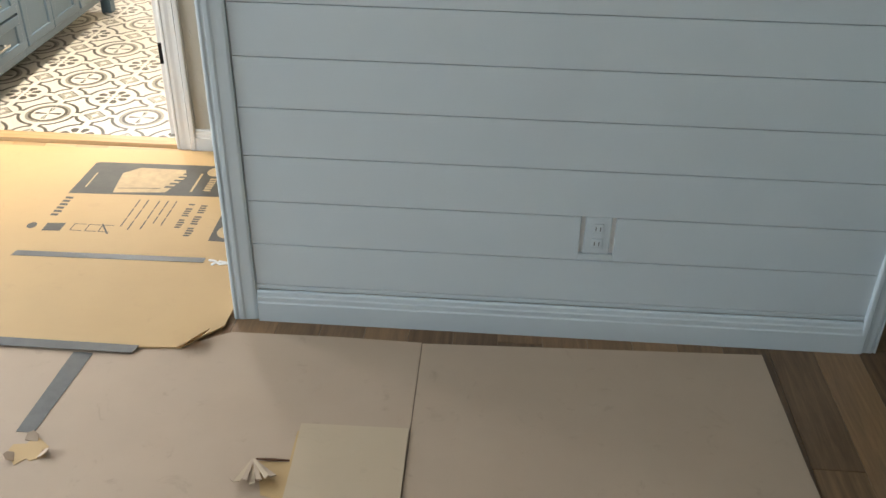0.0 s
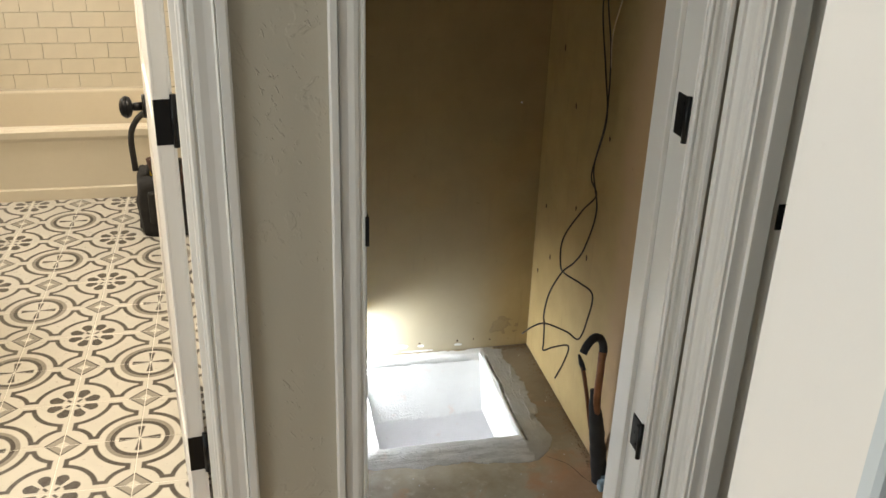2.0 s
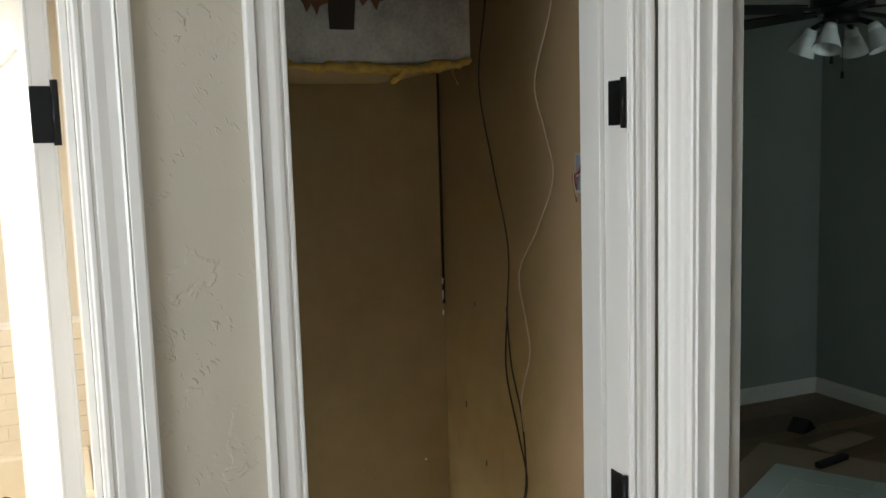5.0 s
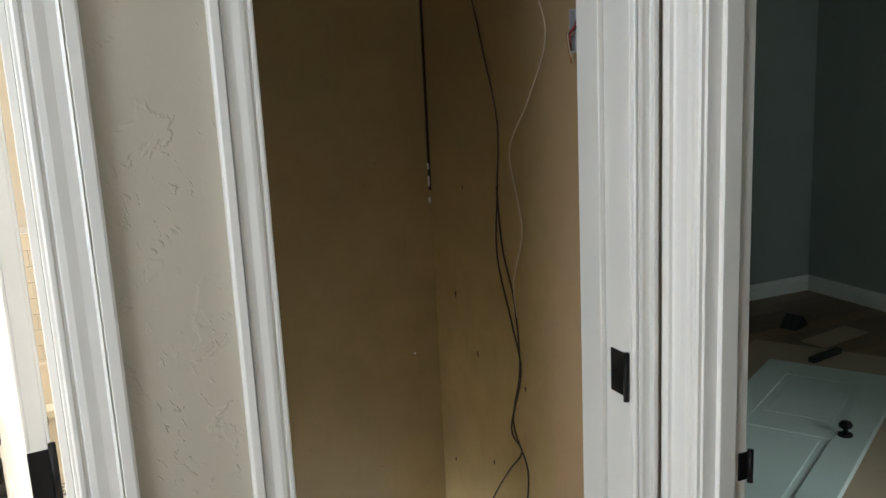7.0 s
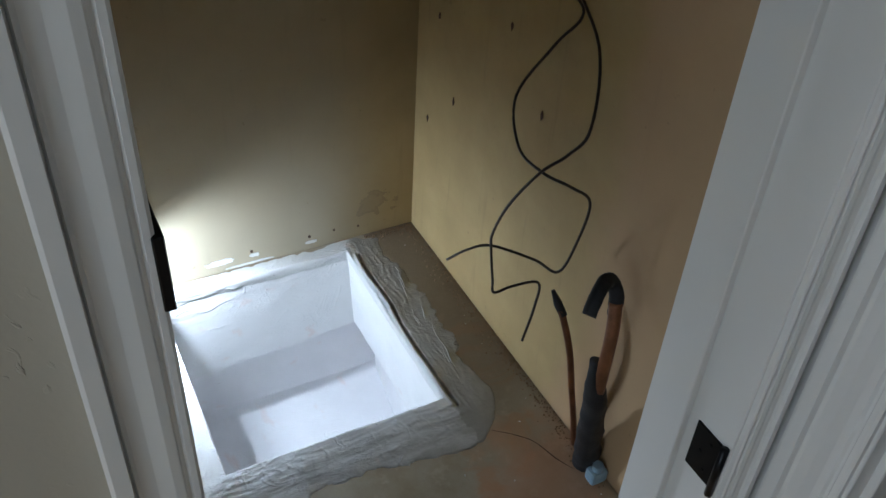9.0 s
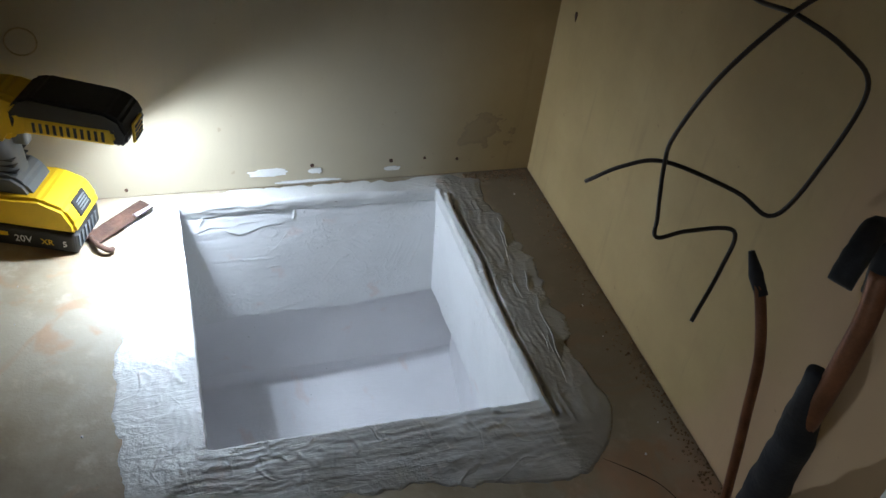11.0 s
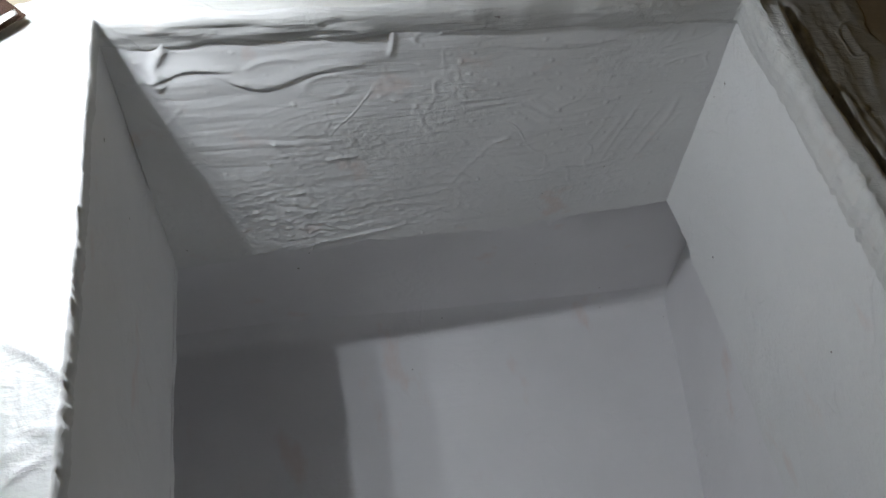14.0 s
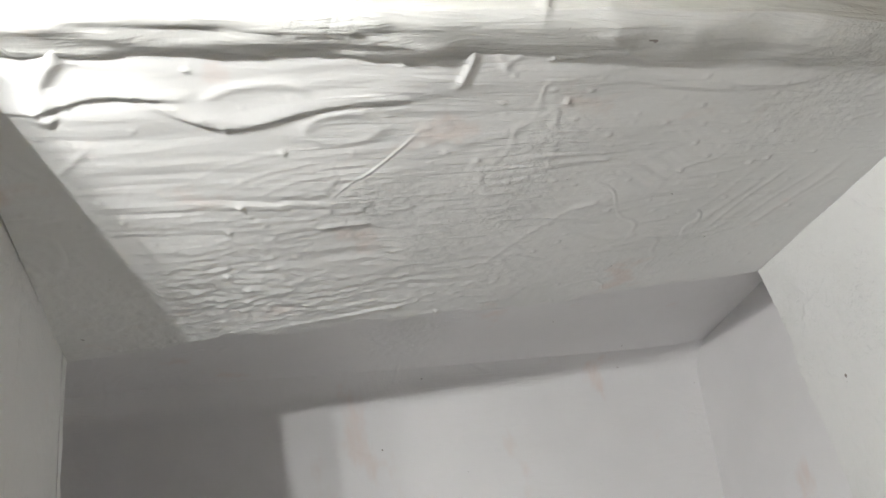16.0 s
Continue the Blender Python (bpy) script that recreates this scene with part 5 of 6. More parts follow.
def hinge(at, axis, sign, z0, h, label, w=0.03):
    """A leaf with a knuckle. axis: the way the leaf runs from its knuckle."""
    x, y = at
    t = thing("hinge", (x, y, z0), label, "hinge", "door hinges")
    bm = bmesh.new()
    if axis == "y":
        box(bm, x - 0.0025, x + 0.002, min(y, y + sign * w), max(y, y + sign * w), z0, z0 + h, 0.0012)
        kx, ky = x - 0.005, y - sign * 0.003
    else:
        box(bm, min(x, x + sign * w), max(x, x + sign * w), y - 0.0025, y + 0.002, z0, z0 + h, 0.0012)
        kx, ky = x - sign * 0.003, y - 0.005
    leaf = part("leaf", bm, M["black"], t)
    for k in range(3):
        bm = bmesh.new()
        if axis == "y":
            c = (x - 0.0028, y + sign * w * (0.4 + 0.25 * (k % 2)), z0 + h * (0.2 + 0.3 * k))
            cyl(bm, c, (c[0] - 0.0012, c[1], c[2]), 0.0035, seg=10)
        else:
            c = (x + sign * w * (0.4 + 0.25 * (k % 2)), y - 0.0028, z0 + h * (0.2 + 0.3 * k))
            cyl(bm, c, (c[0], c[1] - 0.0012, c[2]), 0.0035, seg=10)
        part("screw", bm, M["black"], leaf)
    bm = bmesh.new()
    cyl(bm, (kx, ky, z0 - 0.005), (kx, ky, z0 + h + 0.004), 0.0055, seg=12)
    part("knuckle", bm, M["black"], t, "", True)


HL = "black butt hinge on a white door jamb, door removed"
for z in (0.291, 1.027, 1.763):
    hinge((CX1, 3.203), "y", 1, z, 0.081, HL, 0.05)
for z in (0.885,):
    hinge((-0.074, DY1), "x", -1, z, 0.052, "black latch plate on the bedroom door jamb", 0.02)
bm = bmesh.new()
box(bm, CX0 - 0.001, CX0 + 0.0065, 3.182, 3.25, 0.853, 0.911, 0.001)
solid("strike_plate", bm, M["black"], "black strike plate on the closet jamb", "strike plate")

# ---------------------------------------------------------------- doors


def panel_door(name, w, h, th, panels, mat, label):
    """A leaf lying in local x (width) and z (height), y thickness, hinge edge at x = 0; recessed panels on both faces."""
    t = tagged(new(name), label, "door")
    xs = sorted({0, w, *(p[0] for p in panels), *(p[1] for p in panels)})
    bm = bmesh.new()
    box(bm, 0, w, 0.006, th - 0.006, 0, h)
    core = part("core", bm, mat, t)
    bm = bmesh.new()
    st = panels[0][0]
    for y0, y1 in ((0, 0.0065), (th - 0.0065, th)):
        box(bm, 0, st, y0, y1, 0, h, 0.0015)
        box(bm, w - st, w, y0, y1, 0, h, 0.0015)
    part("stile", bm, mat, t)
    zs = [0] + [v for p in panels for v in (p[2], p[3])] + [h]
    for a, b in zip(zs[::2], zs[1::2]):
        bm = bmesh.new()
        for y0, y1 in ((0.0002, 0.0065), (th - 0.0065, th - 0.0002)):
            box(bm, st, w - st, y0, y1, a, b, 0.0015)
        part("rail", bm, mat, t)
    for x0, x1, z0, z1 in panels:
        bm = bmesh.new()
        for y0, y1 in ((0.003, 0.0065), (th - 0.0065, th - 0.003)):
            box(bm, x0 + 0.035, x1 - 0.035, y0, y1, z0 + 0.035, z1 - 0.035, 0.003)
        part("panel", bm, mat, t)
    return t


def knob(par, at, way, mat):
    """Rose and knob on a door face, in the door's local space."""
    bm = bmesh.new()
    a, d = Vector(at), Vector(way)
    cyl(bm, a, a + d * 0.008, 0.03, 0.028, 20)
    cyl(bm, a + d * 0.008, a + d * 0.03, 0.011, 0.01, 14)
    for r0, r1, s0, s1 in ((0.01, 0.024, 0.03, 0.036), (0.024, 0.028, 0.036, 0.046), (0.028, 0.02, 0.046, 0.058), (0.02, 0.008, 0.058, 0.062)):
        cyl(bm, a + d * s0, a + d * s1, r0, r1, 20)
    ob = new("knob", finish("knob", bm, mat))
    ob["label"] = "dark bronze round knob"
    ob.parent = par
    return ob


bd = panel_door("bathroom_door", 0.72, 2.015, 0.035, [(0.11, 0.61, 0.2, 0.86), (0.11, 0.61, 1.02, 1.9)], M["trim"], "white two-panel bathroom door standing open")
bd.matrix_basis = pose(-1.174, 3.306, 0.008, 0, 0, 97)
knob(bd, (0.655, 0.035, 0.905), (0, 1, 0), M["black"])
knob(bd, (0.655, 0.0, 0.905), (0, -1, 0), M["black"])
for z in (0.302, 1.021, 1.76):
    bm = bmesh.new()
    box(bm, -0.0015, 0.001, 0.001, 0.0345, z - 0.008, z + 0.076, 0.001)
    lf = new("hinge_leaf", finish("hinge_leaf", bm, M["black"]))
    lf["label"] = "black hinge leaf let into the door edge"
    lf.parent = bd
    bm = bmesh.new()
    cyl(bm, (-0.004, 0.0, z - 0.012), (-0.004, 0.0, z + 0.085), 0.0055, seg=12)
    kn = new("knuckle", finish("knuckle", bm, M["black"], True))
    kn.parent = lf

ld = panel_door("loose_door", 0.61, 1.93, 0.035, [(0.13, 0.48, 0.22, 1.09), (0.13, 0.48, 1.24, 1.76)], M["bed_door"], "pale grey-green panel door lying flat on cardboard")
ux = 31.0
ld.matrix_basis = Matrix(((-math.sin(radians(ux)), 0, math.cos(radians(ux)), 0.737), (math.cos(radians(ux)), 0, math.sin(radians(ux)), 3.767), (0, 1, 0, 0.022), (0, 0, 0, 1)))
knob(ld, (0.09, 0.035, 1.15), (0, 1, 0), M["black"])
bpy.context.view_layer.update()


def flat(name, pts, z, th, mat, label, category="cardboard", parent=None, wavy=0.0):
    bm = bmesh.new()
    prism(bm, pts, z, z + th)
    if parent is not None:
        return part(name, bm, mat, parent)
    return solid(name, bm, mat, label, category)


def along(p, d, w, a0, a1, b0, b1):
    """A rectangle in a frame at p with heading d degrees."""
    c, s = math.cos(radians(d)), math.sin(radians(d))
    return [(p[0] + c * a - s * b, p[1] + s * a + c * b) for a, b in ((a0, b0), (a1, b0), (a1, b1), (a0, b1))]


flat("cardboard_sheet", along((0.734, 3.775), ux, 0, -0.1, 0.45, -0.19, 0.7), 0.002, 0.006, M["card_pink"], "brown cardboard sheet under a loose door")
flat("cardboard_sheet", along((0.734, 3.775), ux, 0, 0.455, 1.5, -0.2, 0.72), 0.002, 0.006, M["card_pink"], "brown cardboard sheet under a loose door")
flat("cardboard_sheet", along((0.734, 3.775), ux, 0, 1.505, 2.35, -0.25, 0.8), 0.002, 0.006, M["card_pink"], "brown cardboard sheet under a loose door")
flat("cardboard_piece", along((2.75, 5.5), 10, 0, -0.22, 0.18, -0.09, 0.06), 0.002, 0.006, M["card_pink"], "tan cardboard piece on the bedroom floor")
for k, (x, y, d) in enumerate(((2.42, 5.25, 10), (2.55, 4.72, 40))):
    bm = bmesh.new()
    box(bm, -0.12, 0.12, -0.02, 0.02, 0, 0.03, 0.006, 2, m=pose(x, y, 0.008, 0, 0, d))
    solid("dark_tool", bm, M["rubber"], "small dark tool lying on cardboard", "tool")
bm = bmesh.new()
prism(bm, [(-0.08, 0), (0.08, 0), (0.0, 0.07)], -0.05, 0.05, pose(2.7, 5.75, 0.0, 90, 0, 20))
solid("dark_scrap", bm, M["rubber"], "small dark wedge-shaped scrap on the floor", "scrap")
bm = bmesh.new()
box(bm, 3.36 - 0.007, 3.36, 5.62, 5.69, 0.3, 0.415, 0.002)
solid("wall_plate", bm, M["plastic_white"], "white outlet plate on the bedroom wall", "outlet")

# ceiling fan
FX, FY = 1.82, 4.68
fan = thing("ceiling_fan", (FX, FY, 2.3), "dark bronze ceiling fan with glass light shades", "ceiling fan")
bm = bmesh.new()
cyl(bm, (FX, FY, 2.466), (FX, FY, 2.40), 0.07, 0.06, 24)
cyl(bm, (FX, FY, 2.40), (FX, FY, 2.36), 0.02, seg=12)
part("mount", bm, M["black"], fan, "", True)
bm = bmesh.new()
for z0, z1, r0, r1 in ((2.36, 2.34, 0.06, 0.12), (2.34, 2.26, 0.12, 0.125), (2.26, 2.235, 0.125, 0.07), (2.235, 2.19, 0.07, 0.065)):
    cyl(bm, (FX, FY, z0), (FX, FY, z1), r0, r1, 28)
part("motor", bm, M["black"], fan, "", True)
for k in range(5):
    a = radians(72 * k + 20)
    m = pose(FX, FY, 2.25, 10, 0, math.degrees(a))
    bm = bmesh.new()
    box(bm, 0.09, 0.2, -0.018, 0.018, -0.004, 0.004, 0.002, m=m)
    part("blade_iron", bm, M["black"], fan)
    bm = bmesh.new()
    prism(bm, [(0.17, -0.05), (0.6, -0.065), (0.63, -0.03), (0.63, 0.03), (0.6, 0.065), (0.17, 0.05)], -0.003, 0.003, m)
    part("blade", bm, M["black"], fan)
for k in range(4):
    a = radians(90 * k + 25)
    d = Vector((math.cos(a), math.sin(a), 0))
    c = Vector((FX, FY, 2.2)) + d * 0.07
    bm = bmesh.new()
    e = c + d * 0.05 + Vector((0, 0, -0.02))
    cyl(bm, c, e, 0.012, seg=10)
    arm = part("lamp_arm", bm, M["black"], fan, "", True)
    bm = bmesh.new()
    w = (d * 0.45 + Vector((0, 0, -1))).normalized()
    cyl(bm, e, e + w * 0.03, 0.022, 0.03, 18)
    cyl(bm, e + w * 0.03, e + w * 0.11, 0.03, 0.058, 18, cap=False)
    part("shade", bm, M["glass_shade"], arm, "frosted glass shade", True)
for k in (-0.03, 0.03):
    bm = bmesh.new()
    cyl(bm, (FX + k, FY + 0.02, 2.19), (FX + k, FY + 0.02, 2.03 - k), 0.0012, seg=6)
    cyl(bm, (FX + k, FY + 0.02, 2.03 - k), (FX + k, FY + 0.02, 2.0 - k), 0.006, 0.009, 10)
    part("pull_chain", bm, M["black"], fan)

fan.location.z -= 0.03

# ---------------------------------------------------------------- living room and hall floor
# outlet on the shiplap
out = thing("wall_outlet", (0.371, PY0, 0.327), "pale blue painted duplex outlet on shiplap", "outlet")
bm = bmesh.new()
box(bm, 0.3365, 0.4055, PY0 + 0.002, PY0 + 0.0125, 0.2715, 0.3835, 0.003, 2)
part("cover_plate", bm, M["ship"], out)
for z in (0.305, 0.35):
    bm = bmesh.new()
    box(bm, 0.356, 0.386, PY0 - 0.001, PY0 + 0.003, z - 0.014, z + 0.014, 0.003, 2)
    rc = part("receptacle", bm, M["ship"], out)
    for dx in (-0.006, 0.006):
        bm = bmesh.new()
        box(bm, 0.371 + dx - 0.0012, 0.371 + dx + 0.0012, PY0 - 0.0016, PY0, z - 0.006, z + 0.006)
        part("slot", bm, M["tape"], rc)

CARD = "cardboard sheet"
flat("cardboard_sheet", [(-3.2, 1.944), (-0.857, 1.944), (-0.735, 1.952), (-0.70, 2.0), (-0.645, 2.06), (-0.64, 2.3), (-0.63, 2.45), (-0.3, 2.5), (-0.232, 2.9), (-0.225, 3.12), (-0.25, 3.35), (-0.33, 3.376), (-0.45, 3.35), (-0.62, 3.33), (-0.8, 3.262), (-0.838, 3.16), (-1.12, 3.148), (-1.83, 3.135), (-3.2, 3.12)],
     0.006, 0.005, M["card_tan"], "flattened printed cardboard box covering the hall floor", CARD)
# its curled torn corner
bm = bmesh.new()
g = sheet(bm, (-0.75, 1.952, 0.011), (-0.70, 2.0, 0.011), (-0.672, 2.02, 0.02), (-0.71, 1.955, 0.024), 10, 6)
for j, row in enumerate(g):
    for i, v in enumerate(row):
        v.co.z += 0.01 * (j / 6) ** 2 + 0.003 * noise.noise(v.co * 40)
bmesh.ops.solidify(bm, geom=bm.faces[:], thickness=0.003)
solid("torn_cardboard_corner", bm, M["card_tan"], "curled torn corner of a cardboard sheet", CARD)
flat("cardboard_sheet", [(-3.2, -1.2), (-0.062, -1.2), (-0.085, 2.04), (-0.33, 2.045), (-0.62, 2.04), (-0.7, 1.99), (-3.2, 1.99)], 0.0, 0.005, M["card_pink"], "worn brown cardboard sheet taped on the floor", CARD)
flat("cardboard_sheet", [(-0.061, -1.2), (0.9, -1.2), (0.872, 1.45), (0.862, 1.62), (0.85, 2.07), (-0.0825, 2.035)], 0.0, 0.0062, M["card_pink"], "worn brown cardboard sheet on the wood floor", CARD)
flat("cardboard_patch", [(-0.35, 1.685), (-0.345, 1.55), (-0.335, 1.1), (-0.075, 1.1), (-0.085, 1.69)], 0.0066, 0.004, M["card_pale"], "pale cardboard patch over the worn sheet", CARD)
for pts in ([(-1.411, 2.36), (-0.80, 2.374), (-0.80, 2.402), (-1.405, 2.39)],):
    flat("tape_strip", pts, 0.0114, 0.0008, M["tape"], "dark grey tape strip on cardboard", "tape")
flat("tape_strip", [(-2.2, 1.915), (-0.86, 1.915), (-0.85, 1.948), (-2.2, 1.96)], 0.0116, 0.0009, M["tape"], "dark grey tape strip along a cardboard edge", "tape")
flat("tape_strip", [(-1.03, 1.60), (-0.985, 1.60), (-0.965, 1.912), (-1.02, 1.912)], 0.0054, 0.0009, M["tape"], "dark grey tape strip on worn cardboard", "tape")
bm = bmesh.new()
for k in range(9):
    a = rs.uniform(0, 6.28)
    box(bm, -0.012, 0.012, -0.004, 0.004, 0, 0.003, m=pose(-0.775 + 0.012 * k * 0.9, 2.38 + rs.uniform(-0.008, 0.008), 0.0114, 0, 0, math.degrees(a)))
solid("torn_tape_bits", bm, M["plastic_white"], "white shreds of torn tape on cardboard", "tape", "stuff")


def torn_hole(x, y, r, seed):
    rr = random.Random(seed)
    t = thing("cardboard_tear", (x, y, 0.006), "torn star-shaped hole with curled cardboard flaps", "tear")
    bm = bmesh.new()
    prism(bm, [(x + r * rr.uniform(0.5, 1.1) * math.cos(a), y + r * rr.uniform(0.5, 1.1) * math.sin(a)) for a in np.linspace(0, 5.9, 12)], 0.0052, 0.0066)
    part("bare_patch", bm, M["card_tan"], t)
    for k in range(3):
        a = 2.0 * k + rr.uniform(-0.3, 0.3)
        bm = bmesh.new()
        m = pose(x + r * 0.75 * math.cos(a), y + r * 0.75 * math.sin(a), 0.0075, rr.uniform(-10, 10), rr.uniform(-34, -12), math.degrees(a))
        prism(bm, [(-0.01, -r * 0.3), (r * 0.2, -r * 0.34), (r * 0.42, -r * 0.1), (r * 0.36, r * 0.2), (0.0, r * 0.3)], 0, 0.0022, m)
        part("flap", bm, M["card_pink"], t)


torn_hole(-0.97, 1.54, 0.05, 1)
# a torn strip beside the pale patch: bare brown paper and a fan of frayed flutes
tear = thing("cardboard_tear", (-0.4, 1.5, 0.006), "torn cardboard strip with a frayed pale fan of flutes", "tear")
bm = bmesh.new()
prism(bm, [(-0.425, 1.553), (-0.352, 1.556), (-0.354, 1.66), (-0.342, 1.67), (-0.338, 1.44), (-0.395, 1.45), (-0.41, 1.5)], 0.0052, 0.0066)
part("bare_patch", bm, M["card_tan"], tear, "bare orange-brown paper")
for k in range(7):
    a = radians(250 + 11 * k)
    bm = bmesh.new()
    m = Matrix.Translation((-0.437, 1.556, 0.0075)) @ Matrix.Rotation(a, 4, "Z") @ Matrix.Rotation(radians(-8 - 3 * (k % 3)), 4, "Y")
    prism(bm, [(0.0, -0.0025), (0.085 + 0.012 * (k % 2), -0.007), (0.09, 0.006), (0.0, 0.0025)], 0, 0.0024, m)
    part("flute", bm, M["card_pale"] if k % 2 else M["card_pink"], tear, "frayed flute")
bm = bmesh.new()
tube(bm, [(-0.43, 1.558, 0.009), (-0.39, 1.556, 0.011), (-0.352, 1.56, 0.008)], 0.004, 6, 4, (0.002, 0.004, 0.002))
part("curled_edge", bm, M["rust_paper"], tear, "dark curled edge", True)

# the print on the box: bands, a picture of a pail, bars for the small writing
prt = thing("box_print", (-1.1, 2.9, 0.011), "dark printed panel with a pail picture on tan cardboard", "print")


def ink(name, pts, mat="ink", lift=0):
    bm = bmesh.new()
    prism(bm, [(x - 0.009, y - 0.014) for x, y in pts], 0.0113 + 0.0006 * lift, 0.0116 + 0.0006 * lift)
    return part(name, bm, M[mat], prt)


ink("band", [(-1.395, 2.79), (-0.83, 2.815), (-0.82, 2.79), (-0.815, 2.519), (-0.715, 2.515), (-0.715, 2.93), (-0.795, 2.925), (-0.795, 3.172), (-0.84, 3.172), (-0.845, 3.05), (-1.375, 3.038), (-1.39, 3.03)])
ink("band", [(-0.714, 2.866), (-0.60, 2.868), (-0.60, 2.91), (-0.714, 2.908)])
ink("pail", [(-1.242, 2.808), (-1.06, 2.826), (-1.02, 2.95), (-1.04, 3.005), (-1.21, 3.005), (-1.26, 2.955)], "ink_tan", 1)
for k in range(5):
    y = 2.86 + 0.026 * k
    ink("pail_rib", [(-1.075 + 0.009 * k, y), (-1.04 + 0.007 * k, y), (-1.038 + 0.007 * k, y + 0.013), (-1.072 + 0.009 * k, y + 0.013)], "ink", 2)
ink("pail_line", [(-1.235, 2.838), (-1.085, 2.852), (-1.085, 2.856), (-1.235, 2.842)], "ink", 2)
ink("disc", [(-0.925 + 0.032 * math.cos(a), 3.0 + 0.036 * math.sin(a)) for a in np.linspace(0, 5.9, 16)], "ink_tan", 1)
for k in range(6):
    ink("bar", [(-0.93, 2.85 + 0.017 * k), (-0.905, 2.85 + 0.017 * k), (-0.905, 2.862 + 0.017 * k), (-0.93, 2.862 + 0.017 * k)], "ink_tan", 1)
ink("bar", [(-0.975, 2.84), (-0.967, 2.84), (-0.967, 2.98), (-0.975, 2.98)], "ink_tan", 1)
ink("bar", [(-1.355, 2.84), (-1.35, 2.84), (-1.35, 2.95), (-1.355, 2.95)], "ink_tan", 1)
for k in range(3):
    cyd = 2.58 + 0.105 * k
    ink("disc", [(-0.765 + 0.036 * math.cos(a), cyd + 0.042 * math.sin(a)) for a in np.linspace(0, 5.9, 16)], "ink_tan", 1)
    ink("sign", [(-0.775, cyd - 0.02), (-0.757, cyd - 0.014), (-0.752, cyd + 0.02), (-0.77, cyd + 0.014)], "ink", 2)
for x, y0, y1, n_, wd in ((-0.905, 2.54, 2.77, 15, 0.026), (-0.95, 2.59, 2.76, 11, 0.024)):
    for k in range(n_):
        if k % 5 == 4:
            continue
        y = y0 + (y1 - y0) * k / n_
        ink("bar", [(x, y), (x + wd * (0.7 + 0.3 * ((k * 7) % 3)/2), y), (x + wd * 0.9, y + 0.009), (x, y + 0.009)])
for x, y0, y1 in ((-1.0, 2.6, 2.775), (-1.03, 2.61, 2.775), (-1.06, 2.57, 2.775), (-1.1, 2.56, 2.778), (-1.13, 2.58, 2.778)):
    for k in range(3):
        a, b = y0 + (y1 - y0) * k / 3, y0 + (y1 - y0) * (k + 0.85) / 3
        ink("bar", [(x, a), (x + 0.0045, a), (x + 0.0045, b), (x, b)])
ink("square", [(-1.375, 2.53), (-1.315, 2.535), (-1.315, 2.585), (-1.375, 2.58)])
for x in (-1.285, -1.235, -1.19):
    for q in ([(x, 2.54), (x + 0.003, 2.54), (x + 0.003, 2.585), (x, 2.585)], [(x, 2.54), (x + 0.04, 2.54), (x + 0.04, 2.543), (x, 2.543)], [(x, 2.582), (x + 0.04, 2.582), (x + 0.04, 2.585), (x, 2.585)]):
        ink("bar", q)
ink("bar", [(-1.195, 2.59), (-1.19, 2.592), (-1.15, 2.53), (-1.156, 2.528)])
for k in range(6):
    y = 2.63 + 0.024 * k
    ink("bar", [(-1.39, y), (-1.365 + 0.004 * (k % 2), y), (-1.365, y + 0.014), (-1.39, y + 0.014)])
ink("disc", [(-1.42 + 0.016 * math.cos(a), 2.56 + 0.02 * math.sin(a)) for a in np.linspace(0, 5.9, 12)], "ink", 0)

# ---------------------------------------------------------------- bathroom


